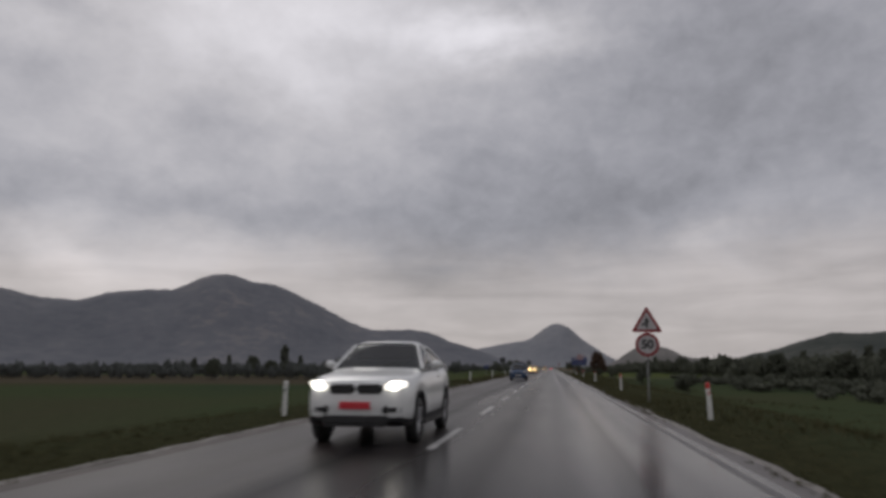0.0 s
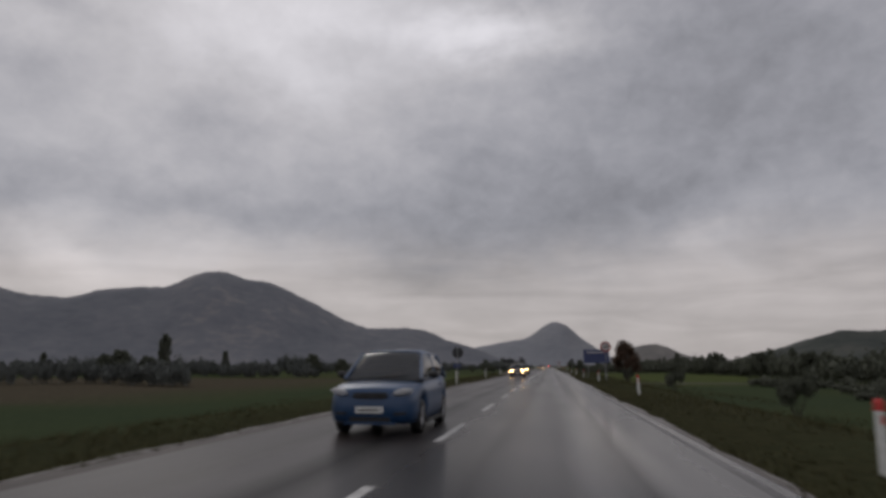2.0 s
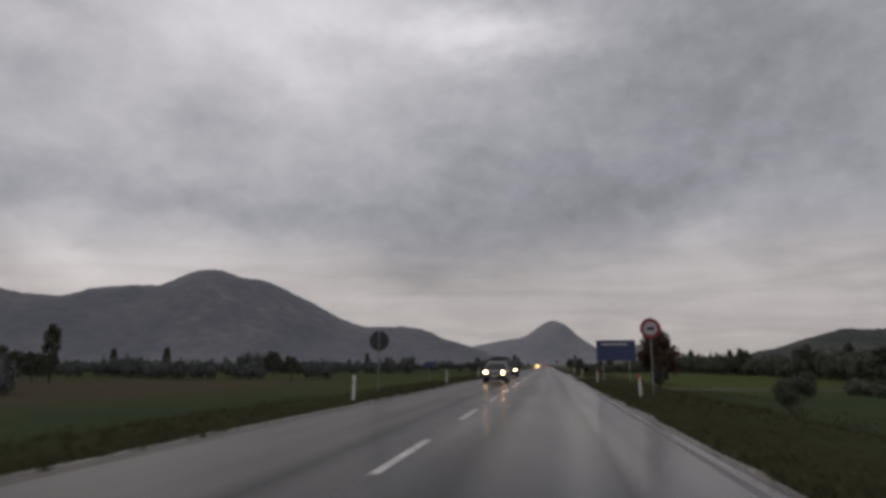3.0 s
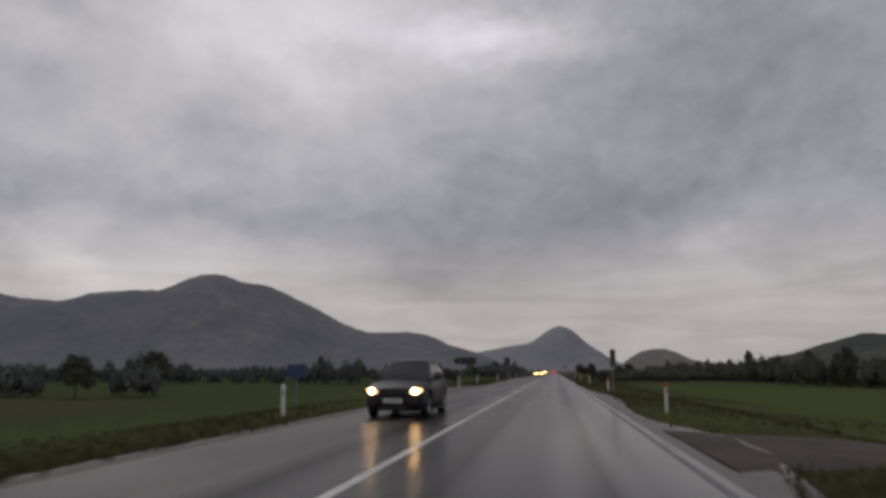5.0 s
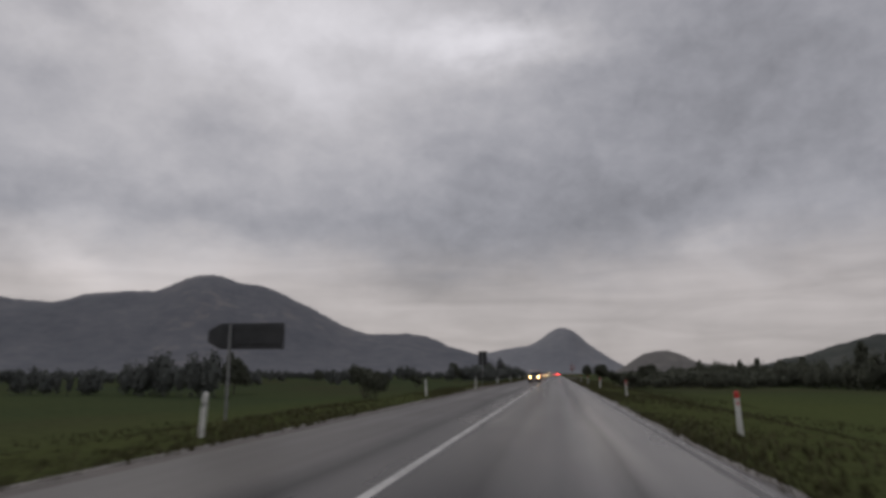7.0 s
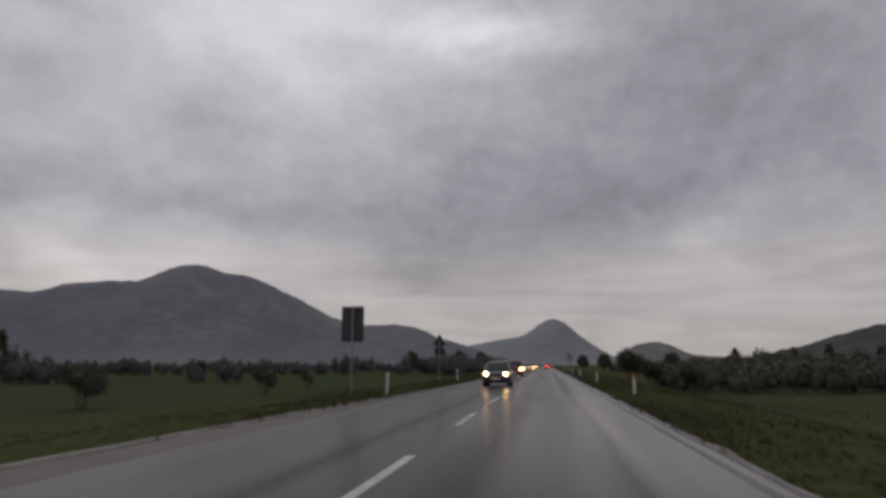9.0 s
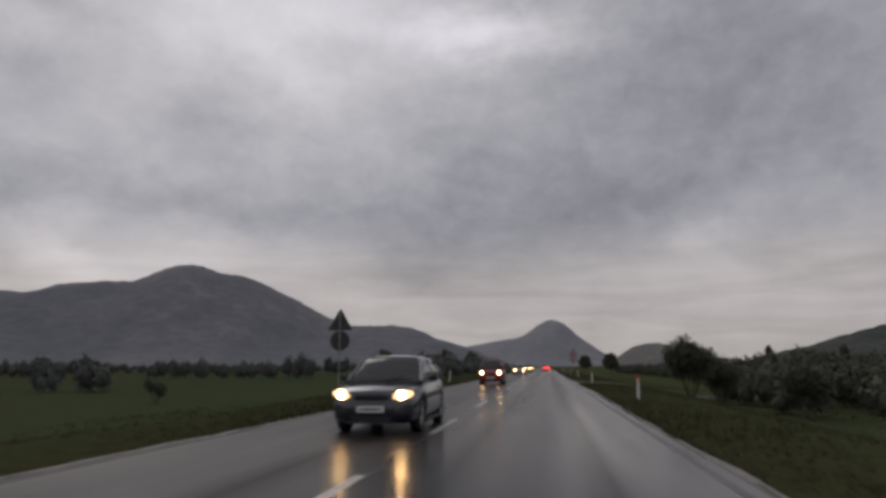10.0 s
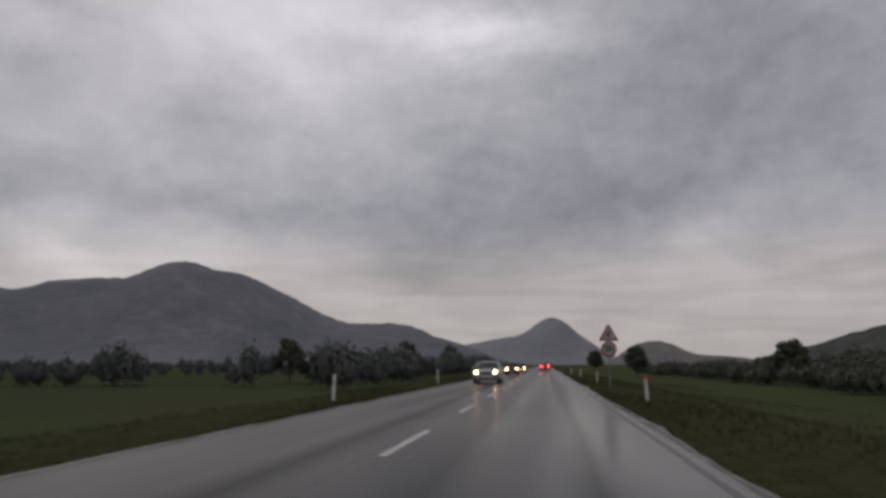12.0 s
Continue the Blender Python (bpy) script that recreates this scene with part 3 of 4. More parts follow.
def leaf_cards(centres, radii, count, size, flat=1.0):
    """Small leaf clumps scattered near the skins of ellipsoids."""
    centres, radii = np.asarray(centres, float), np.asarray(radii, float)
    w = (radii.prod(axis=1)) ** (2 / 3)
    pick = npr.choice(len(centres), count, p=w / w.sum())
    d = npr.normal(size=(count, 3))
    d /= np.linalg.norm(d, axis=1)[:, None]
    at = centres[pick] + d * radii[pick] * (npr.uniform(0.35, 1.08, count) ** 0.6)[:, None]
    u = npr.normal(size=(count, 3))
    u /= np.linalg.norm(u, axis=1)[:, None]
    v = np.cross(u, npr.normal(size=(count, 3)))
    v /= np.linalg.norm(v, axis=1)[:, None]
    s = size * npr.uniform(0.5, 1.3, count)[:, None]
    u, v = u * s, v * s * flat
    verts = np.stack([at - u, at - v * 0.6, at + u, at + v * 0.6], axis=1).reshape(-1, 3)
    faces = np.arange(count * 4).reshape(-1, 4)
    return verts, faces


def with_cores(verts, faces, centres, radii, fill=0.66):
    """Adds the dense inner mass of each leaf clump: overlapping leaf faces that close the body under the loose leaves."""
    bm = bmesh.new()
    bmesh.ops.create_icosphere(bm, subdivisions=2, radius=1.0)
    skin = np.array([[v.co[:] for v in f.verts] for f in bm.faces])
    bm.free()
    middle = skin.mean(axis=1, keepdims=True)
    skin = middle + (skin - middle) * 1.35
    n = len(skin)
    bodies = [np.asarray(verts)]
    for c, r in zip(centres, radii):
        lumps = npr.uniform(0.6, 1.15, (n, 1, 1)) * npr.uniform(0.9, 1.1, (n, 3, 1))
        bodies.append((np.asarray(c) + skin * np.asarray(r) * fill * lumps).reshape(-1, 3))
    count = len(centres) * n
    inner = len(verts) + np.arange(count * 3).reshape(-1, 3)
    return np.concatenate(bodies), [tuple(f) for f in faces] + [tuple(f) for f in inner]


def tree(name, height, spread, material, label, leaves=1500, columnar=False, size=0.22, category="tree"):
    root = tagged(new(name), label, category)
    bm = bmesh.new()
    rod(bm, (0, 0, -0.3), (0.05, 0, height * 0.45), height * 0.022, height * 0.013)
    rod(bm, (0.05, 0, height * 0.44), (0, 0.05, height * 0.9), height * 0.013, height * 0.004)
    cs, rs = [], []
    limbs = 16 if columnar else 13
    for i in range(limbs):
        a = i * 2.4 + rng.uniform(-0.4, 0.4)
        f = (i + 1) / limbs
        z = height * (0.16 + 0.76 * f) if columnar else height * (0.32 + 0.55 * f)
        reach = spread * (0.35 + 0.4 * math.sin(math.pi * min(f * 0.95 + 0.08, 1))) if columnar else spread * (1.0 - 0.55 * f) * rng.uniform(0.6, 1.0)
        tip = (reach * math.cos(a), reach * math.sin(a), z)
        rod(bm, (0.03, 0.03, z - height * (0.06 if columnar else 0.16)), tip, height * 0.007, height * 0.002, 6)
        cs.append(tip)
        k = rng.uniform(0.8, 1.2)
        rs.append((spread * 0.5 * k, spread * 0.5 * k, height * 0.085 * k) if columnar else (spread * 0.42 * k, spread * 0.42 * k, height * 0.14 * k))
    part("trunk", bm, BARK, root)
    v, f = with_cores(*leaf_cards(cs, rs, leaves, size, 0.8), cs, rs, 0.6)
    adopt(link_mesh("crown", v, f, material), root)
    return root


def shrub(name, height, spread, material, label, leaves=1200, size=0.09):
    root = tagged(new(name), label, "bush")
    cs, rs = [], []
    for i in range(9):
        a, q = i * 2.4, rng.uniform(0.2, 0.8)
        tip = (spread * q * math.cos(a), spread * q * math.sin(a), height * rng.uniform(0.35, 0.85))
        bm = bmesh.new()
        rod(bm, (0.1 * math.cos(a), 0.1 * math.sin(a), -0.2), tip, 0.03, 0.008, 6)
        part("stem", bm, BARK, root)
        cs.append(tip)
        rs.append((spread * 0.4, spread * 0.4, height * rng.uniform(0.16, 0.3)))
    v, f = with_cores(*leaf_cards(cs, rs, leaves, size, 0.8), cs, rs, 0.6)
    adopt(link_mesh("crown", v, f, material), root)
    return root


def put(thing, x, y, turn=0.0, scale=1.0):
    thing.matrix_basis = pose(x, y, ground_z(x, y), 0, 0, turn) @ Matrix.Scale(scale, 4)
    return thing


def again(thing, x, y, turn=0.0, scale=1.0):
    c = copy_thing(thing, pose(x, y, ground_z(x, y), 0, 0, turn))
    c.scale = (scale,) * 3
    return c


def thicket(name, spots, height, material, label, per=90, size=0.3):
    """Many bushes grown together, joined as one growth."""
    cs, rs = [], []
    for x, y, k in spots:
        base = ground_z(x, y)
        for _ in range(3):
            hh = height * k * rng.uniform(0.55, 1.0)
            cs.append((x + rng.uniform(-1.2, 1.2), y + rng.uniform(-1.2, 1.2), base + hh * 0.5))
            rs.append((rng.uniform(0.8, 1.6) * k, rng.uniform(0.8, 1.6) * k, hh * 0.52))
    v, f = with_cores(*leaf_cards(cs, rs, per * len(spots), size, 0.8), cs, rs)
    return tagged(link_mesh(name, v, f, material), label, "thicket", kind="stuff")


# left of the road: hedges across the plain and single trees
spots = []
for y0, x0, x1, gap in ((135, -170, -42, 1.6), (200, -240, -38, 1.8), (265, -280, -36, 1.9), (335, -320, -40, 2.0), (400, -340, -44, 2.2), (470, -380, -30, 2.4), (575, -450, -14, 3.0), (760, -620, -18, 4.0)):
    x = x0
    while x < x1:
        lump = noise.noise((x * 0.055, y0 * 0.7, 5))
        if lump > -0.35:
            spots.append((x, y0 + 12 * noise.noise((x * 0.04, y0, 1)) + rng.uniform(-2, 2), rng.uniform(0.5, 0.75) + 0.75 * max(0, lump)))
        x += gap * rng.uniform(0.6, 1.5)
thicket("hedgerow", spots, 5.6, LEAFHAZED, "dark hedgerows across the wet plain", 260, 0.22)
spots = [(rng.uniform(-34, -20), rng.uniform(395, 640), rng.uniform(0.8, 1.6)) for _ in range(110)]
thicket("tree_belt", spots, 4.4, LEAFHAZED, "dark belt of roadside trees far ahead", 240, 0.27)
# right of the road: scrub, an open field, and a belt of trees behind
spots = [(20 + 22 * rng.random() ** 0.8, rng.uniform(26, 150), rng.uniform(0.35, 0.8)) for _ in range(150)]
thicket("scrub", spots, 1.9, LEAF, "low dark wet scrub in the field", 330, 0.11)
spots = [(rng.uniform(42, 58), y, rng.uniform(0.75, 1.0) + 0.5 * max(0, noise.noise((y * 0.07, 3, 1)))) for y in [44 + 0.9 * i for i in range(470)]]
thicket("wood_edge", spots, 5.4, LEAF, "dark edge of a wood behind the field", 220, 0.26)
spots = [(24 + 22 * rng.random(), rng.uniform(326, 540), rng.uniform(0.6, 1.15)) for _ in range(250)] + [(rng.uniform(13, 34), rng.uniform(312, 330), rng.uniform(0.5, 0.95)) for _ in range(45)]
thicket("scrub", spots, 3.6, LEAF, "dark wet scrub below the road bank", 300, 0.15)

poplar = put(tree("slender_tree", 8.4, 1.1, LEAF, "tall slender dark tree standing alone on the plain", 1500, True, 0.25), -69, 169)
for x, y, s in ((-96, 172, 0.62), (-88, 230, 0.8), (-150, 300, 1.0), (-64, 320, 0.8)):
    again(poplar, x, y, 70 * s, s)
for i in range(16):
    again(poplar, 43 + 14 * rng.random(), 112 + 21 * i + rng.uniform(-7, 7), 35 * i, rng.uniform(0.62, 0.86))
round_tree = put(tree("broad_tree", 5.6, 2.0, LEAF, "dark broad-crowned tree among the hedges", 2600, False, 0.22), -77.6, 169)
for x, y, s in ((-73.5, 171, 0.8), (-65.5, 124, 0.72), (-44, 196, 0.75), (-70, 250, 1.1), (-110, 210, 1.0), (-38, 270, 0.8), (-60, 360, 0.6), (-34, 420, 1.1), (-28, 470, 1.3), (-26, 520, 1.4),
                (38, 96, 0.8), (40, 130, 0.9), (44, 180, 0.9), (46, 215, 1.0), (48, 260, 1.1), (22, 375, 0.8), (30, 420, 1.0), (18, 470, 1.1), (15, 540, 1.2)):
    again(round_tree, x, y, 50 * s + x, s)
put(tree("russet_tree", 5.2, 1.7, LEAFBROWN, "small roadside tree with thin russet leaves", 3800, False, 0.13), 9.5, 143)
bush = put(shrub("roadside_bush", 2.9, 1.5, LEAF, "dense dark green bush beside the road", 4200), 7.6, 313)
for x, y, s in ((10.2, 318, 0.9), (12.5, 311, 0.85), (21, 346, 0.7), (10.8, 58, 0.6), (11.5, 90, 0.7), (30, 92, 0.75), (9.8, 112, 0.6), (-17, 256, 1.0), (-19.5, 262, 1.1), (-26, 284, 0.85), (-22, 300, 0.7), (-25, 318, 0.5), (10, 146, 0.6)):
    again(bush, x, y, 40 * s + y, s)


def verge(name, side, count, label):
    """Grass blades on the bank, thickest beside the shoulder."""
    d = (0.45 if side < 0 else 0.16) + 13 * npr.random(count) ** 2.0
    y = npr.uniform(-4, 420, count)
    x = np.where(side < 0, LEFT - d, RIGHT + d)
    keep = np.array([(xx < left_outer(yy) + 0.2) if side < 0 else (xx > right_outer(yy) - 0.2) for xx, yy in zip(x, y)])
    for y0 in ((151, 331) if side > 0 else ()):
        keep &= np.abs(y - y0 - 0.02 * np.maximum(x - RIGHT, 0) ** 1.3) > 2.6
    x, y = x[keep], y[keep]
    z = np.array([ground_z(a, b) for a, b in zip(x, y)])
    n = len(x)
    h = npr.uniform(0.05, 0.17, n) * (0.8 + 0.5 * np.sin(x * 0.7 + y * 0.21))
    verts, k = [], 3
    for i in range(k):
        a = npr.uniform(0, 2 * math.pi, n)
        w = npr.uniform(0.012, 0.03, n)
        lean = npr.uniform(0.1, 0.6, n) * h
        ox, oy = npr.normal(0, 0.05, n), npr.normal(0, 0.05, n)
        base = np.stack([x + ox, y + oy, z - 0.01], 1)
        side_v = np.stack([np.cos(a) * w, np.sin(a) * w, np.zeros(n)], 1)
        tip = base + np.stack([-np.sin(a) * lean, np.cos(a) * lean, h], 1)
        verts.append(np.stack([base - side_v, base + side_v, tip], 1))
    v = np.concatenate(verts).reshape(-1, 3)
    f = np.arange(len(v)).reshape(-1, 3)
    return tagged(link_mesh(name, v, f, BLADES), label, "grass", kind="stuff")


verge("verge_grass", -1, 60000, "rough wet green grass on the road bank")
verge("verge_grass", 1, 60000, "rough wet green grass on the road bank")

# ---------------------------------------------------------------- roadside posts


def marker_post(red):
    root = tagged(new("marker_post"), "white plastic roadside marker post with a red top" if red else "plain white plastic roadside marker post on the verge", "marker post", "roadside marker posts")
    rings = []
    for z, w, d in ((-0.25, 0.055, 0.05), (0.0, 0.055, 0.05), (0.78, 0.052, 0.046)):
        rings.append([(-w, -d * 0.4, z), (-w * 0.5, -d, z), (w * 0.5, -d, z), (w, -d * 0.4, z), (w * 0.8, d, z), (-w * 0.8, d, z)])
    part("body", loft(rings), POSTWHITE, root)
    rings = []
    for z, w, d, y in ((0.78, 0.054, 0.048, 0), (0.88, 0.053, 0.046, 0), (0.93, 0.04, 0.03, 0.012)):
        rings.append([(-w, y - d * 0.4, z), (-w * 0.5, y - d, z), (w * 0.5, y - d, z), (w, y - d * 0.4, z), (w * 0.8, y + d, z), (-w * 0.8, y + d, z)])
    part("head", loft(rings), POSTRED if red else POSTWHITE, root, "red plastic head" if red else "")
    part("reflector", solid((-0.022, -0.057, 0.62), (0.022, -0.044, 0.72), 0.004), POSTRED if red else POSTDARK, root)
    return root


red_post, white_post = marker_post(True), marker_post(False)
right_y = [-6.5, 18.3, 40.7, 64.4, 87.2, 112.5] + [137.3 + 24 * k for k in range(0, 8)] + [333.0, 357.3, 381.3, 405.3, 430]
left_y = [-6, 18, 39.2, 61.4, 85.3, 108.5, 133, 157, 193.6, 207, 232, 256, 279.5, 304.5, 330, 355.8, 380, 404, 428]
for ys_, x0, master in ((right_y, 3.95, red_post), (left_y, -7.3, white_post)):
    for i, y in enumerate(ys_):
        m = pose(x0, y, ground_z(x0, y), rng.uniform(-2, 2), rng.uniform(-2.5, 2.5), rng.uniform(-8, 8))
        if i:
            copy_thing(master, m)
        else:
            master.matrix_basis = m

# ---------------------------------------------------------------- road signs


def sign_pole(root, height, r=0.032):
    part("pole", rod(bmesh.new(), (0, 0.05, -0.9), (0, 0.05, height), r), ZINC, root)


def clamp(root, z):
    part("clamp", solid((-0.06, 0.008, z - 0.025), (0.06, 0.10, z + 0.025), 0.006), ZINC, root)


def lettering(text, size, x, z, y, material, parent, name):
    cu = bpy.data.curves.new(name, "FONT")
    cu.body, cu.size, cu.align_x, cu.align_y, cu.extrude = text, size, "CENTER", "CENTER", 0.002
    cu.offset = 0.022
    tmp = new(name, cu)
    bpy.context.view_layer.update()
    me = bpy.data.meshes.new_from_object(tmp.evaluated_get(bpy.context.evaluated_depsgraph_get()))
    bpy.data.objects.remove(tmp)
    me.materials.clear()
    me.materials.append(material)
    ob = new(name, me)
    ob.parent = parent
    ob.matrix_basis = pose(x, y, z, 90, 0, 0)
    return ob


def sign_pair(front, label):
    """A triangle over a disc on one pole; front faces the camera's way, else only the backs show."""
    root = tagged(new("road_sign"), label, "road sign")
    sign_pole(root, 3.6)
    tri = part("triangle_panel", prism(rounded_triangle(1.2, 1.05, 2.66), 0, 0.02), SIGNRED if front else SIGNBACK, root, "red-bordered warning triangle" if front else "dull grey back of a warning triangle")
    disc = part("disc_panel", prism(disc_outline(0.46, 0, 2.18), 0, 0.02), SIGNRED if front else SIGNBACK, root, "red-ringed speed limit disc" if front else "dull grey back of a disc")
    for z in (2.0, 2.4, 2.9, 3.3):
        clamp(root, z)
    if front:
        part("white_field", prism(rounded_triangle(0.80, 0.69, 2.78, 0.03), -0.004, 0.002), SIGNWHITE, tri)
        arrow = prism([(-0.055, 2.84), (0.055, 2.84), (0.055, 3.08), (0.12, 3.08), (0.0, 3.27), (-0.12, 3.08), (-0.055, 3.08)], -0.008, -0.002)
        part("arrow", arrow, SIGNBLACK, tri)
        part("side_road_bar", prism([(-0.20, 2.90), (-0.056, 2.95), (-0.056, 3.04), (-0.20, 2.98)], -0.008, -0.002), SIGNBLACK, tri)
        part("white_field", prism(disc_outline(0.345, 0, 2.18), -0.004, 0.002), SIGNWHITE, disc)
        lettering("50", 0.47, 0, 2.18, -0.007, SIGNBLACK, disc, "numerals")
    return root


def stand(root, x, y, turn=0.0, tilt=0.0, lift=0.0):
    root.matrix_basis = pose(x, y, ground_z(x, y) + lift, 0, tilt, turn)
    return root


limit_sign = stand(sign_pair(True, "warning triangle over a fifty speed limit disc on a steel pole"), 3.7, 27.5, -4, 1.2)
copy_thing(limit_sign, pose(4.1, 373, ground_z(4.1, 373), 0, 0, 3))
stand(sign_pair(False, "back of a triangle and disc sign on a steel pole"), -9.2, 306.9, 183, 0, 0.35)


def round_back():
    root = tagged(new("road_sign"), "grey back of a round sign on a pole", "road sign")
    sign_pole(root, 3.0)
    part("disc_panel", prism(disc_outline(0.5, 0, 2.5), 0, 0.02), SIGNBACK, root)
    for z in (2.3, 2.7):
        clamp(root, z)
    return root


stand(round_back(), -8.2, 116, 180)


def round_front():
    root = tagged(new("road_sign"), "round red-bordered limit sign on a steel pole", "road sign")
    sign_pole(root, 3.4)
    disc = part("disc_panel", prism(disc_outline(0.45, 0, 2.9), 0, 0.02), SIGNRED, root, "red-ringed disc")
    part("white_field", prism(disc_outline(0.30, 0, 2.9), -0.004, 0.002), SIGNWHITE, disc)
    part("text_bar", solid((-0.17, -0.008, 2.83), (0.17, -0.002, 2.97), 0.002), SIGNBLACK, disc, "dark bar in place of the numerals")
    for z in (2.7, 3.1):
        clamp(root, z)
    return root


stand(round_front(), 4.7, 114, -3)


def board(name, w, z0, z1, material, label, legs, face_bars=0):
    root = tagged(new(name), label, "road sign")
    panel = part("panel", solid((-w / 2, 0, z0), (w / 2, 0.035, z1), 0.01), material, root)
    for x in legs:
        part("pole", rod(bmesh.new(), (x, 0.08, -0.5), (x, 0.08, z1 - 0.05), 0.04), ZINC, root)
    for z in (z0 + 0.2, z1 - 0.2):
        part("rail", solid((-w / 2 + 0.05, 0.036, z - 0.025), (w / 2 - 0.05, 0.066, z + 0.025), 0.004), SIGNBACK, root)
    for i in range(face_bars):
        z = z1 - 0.32 - i * (z1 - z0 - 0.3) / face_bars
        part("text_bar", solid((-w * 0.36, -0.006, z - 0.07), (w * (0.30 - 0.12 * (i % 2)), 0.002, z + 0.07), 0.002), SIGNWHITE, panel, "white bar in place of a line of writing")
    return root


stand(board("direction_board", 3.0, 1.65, 3.25, SIGNBLUE, "blue direction board on two steel poles", (-1.0, 1.0), 1), 5.5, 138, -6)


def arrow_board(w, z0, z1, leg):
    """A direction board cut to a blunt point at one end, seen from its back with the pole clamped across it."""
    root = tagged(new("direction_board"), "dark back of an arrow-ended direction board on a pale pole", "road sign")
    h, zc = z1 - z0, (z0 + z1) / 2
    tip = [(w / 2, zc - h * 0.22), (w / 2, zc + h * 0.22), (w / 2 - 0.42, z1), (-w / 2, z1), (-w / 2, z0), (w / 2 - 0.42, z0)]
    part("panel", prism(tip, 0, 0.03), SIGNBACK, root)
    for z in (z0 + 0.17, z1 - 0.17):
        part("rail", solid((-w / 2 + 0.05, 0.031, z - 0.025), (w / 2 - 0.35, 0.058, z + 0.025), 0.004), SIGNBACK, root)
    part("pole", rod(bmesh.new(), (leg, 0.10, -0.5), (leg, 0.10, z1 - 0.04), 0.042), ZINC, root)
    return root


stand(arrow_board(2.5, 2.12, 2.92, 0.48), -9.35, 213.1, 180)
stand(board("side_road_board", 1.4, 2.1, 3.0, SIGNBLUE, "small dark blue board on a pole by the side road", (0.0,)), -17.5, 184, 10)
stand(board("place_board", 1.1, 2.5, 4.2, SIGNBACK, "dark back of an upright board on a pole", (0.0,)), -9.25, 280.4, 180)
stand(board("side_road_sign", 0.95, 1.55, 2.65, SIGNBACK, "narrow dark sign turned towards the side road", (0.0,)), 4.05, 181.6, 66)

# ---------------------------------------------------------------- cars


def smooth_line(y, pts):
    ys_, vs = [p[0] for p in pts], [p[1] for p in pts]
    return float(np.interp(y, ys_, vs))


def car(label, paint, style, lamp, plate, glow=True, tail=False):
    """A car with its nose at y = 0 looking towards -y."""
    L, W, H, base, nose, belt = style["L"], style["W"], style["H"], style["base"], style["nose"], style["belt"]
    boot = style["boot"]
    root = tagged(new("car"), label, "car", "cars on the road")
    hw = W / 2
    front, rear, wr, arch = 0.86, 0.86 + base, style["wheel"], style["wheel"] + 0.05
    top = [(0, nose - 0.24), (0.03, nose - 0.10), (0.10, nose + 0.0), (0.35, nose + 0.07), (1.1, belt - 0.06), (1.35, belt), (L - boot, belt + 0.05), (L - 0.25, belt + 0.03), (L - 0.05, belt - 0.05), (L, belt - 0.16)]
    wide = [(0, 0.60), (0.03, 0.73), (0.09, 0.84), (0.2, 0.91), (0.4, 0.96), (0.8, 0.99), (1.6, 1.0), (L - 0.9, 0.99), (L - 0.2, 0.93), (L, 0.82)]
    up = style.get("lift", 0.0)
    low = [(y, z + up) for y, z in ((0, 0.30), (0.15, 0.22), (0.5, 0.19), (L - 0.5, 0.2), (L - 0.1, 0.28), (L, 0.34))]
    rings, n = [], int(L / 0.045)
    for i in range(n + 1):
        y = L * i / n
        t, w, b = smooth_line(y, top), hw * smooth_line(y, wide), smooth_line(y, low)
        for c in (front, rear):
            if abs(y - c) < arch:
                b = max(b, wr + math.sqrt(arch ** 2 - (y - c) ** 2))
        b = min(b, t - 0.12)
        k = t - b
        half = [(0, b), (0.70 * w, b), (0.95 * w, b + min(0.05, 0.2 * k)), (w, b + 0.35 * k), (0.985 * w, b + 0.68 * k), (0.94 * w, b + 0.88 * k), (0.82 * w, t - 0.012), (0.5 * w, t + 0.012), (0, t + 0.02)]
        rings.append([(x, y, z) for x, z in half] + [(-x, y, z) for x, z in half[-2:0:-1]])
    part("body", loft(rings), paint, root, smooth=True)
    if style.get("clad"):
        skirts = []
        for ring in rings:
            b, t, w = ring[0][2], ring[8][2] - 0.02, ring[3][0]
            k, y = t - b, ring[0][1]
            half = [(0, b - 0.008), (0.70 * w, b - 0.008), (0.957 * w, b + 0.03), (1.010 * w, b + 0.17 * k), (0.95 * w, b + 0.17 * k), (0.7 * w, b + 0.06), (0, b + 0.03)]
            skirts.append([(x, y, z) for x, z in half] + [(-x, y, z) for x, z in half[-2:0:-1]])
        part("lower_cladding", loft(skirts), BLACKTRIM, root, "black plastic cladding round the sills and wheel arches")
    # glasshouse
    cowl, ra, rb, end = style["cowl"], style["ra"], style["rb"], L - style["tailglass"]
    roof = [(cowl, belt - 0.05), (ra, H - 0.05), ((ra + rb) / 2, H), (rb, H - 0.05), (end, belt + 0.02)]
    rings, roof_rings = [], []
    m = 30
    for i in range(m + 1):
        y = cowl + (end - cowl) * i / m
        r = smooth_line(y, roof)
        f = max(0.0, min(1.0, (r - belt) / (H - belt)))
        wb, wt_ = hw * 0.90, hw * (0.90 - style.get("tuck", 0.20) * f)
        half = [(0, belt - 0.06), (wb, belt - 0.06), (wb * 0.5 + wt_ * 0.5 + 0.015, belt + (r - belt) * 0.5), (wt_, r - 0.05 * f), (wt_ * 0.82, r - 0.005), (0, r + 0.012)]
        rings.append([(x, y, z) for x, z in half] + [(-x, y, z) for x, z in half[-2:0:-1]])
        if ra - 0.05 <= y <= rb + 0.08:
            lid = [(-wt_ - 0.012, r - 0.05 * f - 0.03), (-wt_ - 0.006, r - 0.05 * f + 0.005), (-wt_ * 0.82, r + 0.012), (0, r + 0.03)]
            full = lid + [(-x, z) for x, z in lid[-2::-1]]
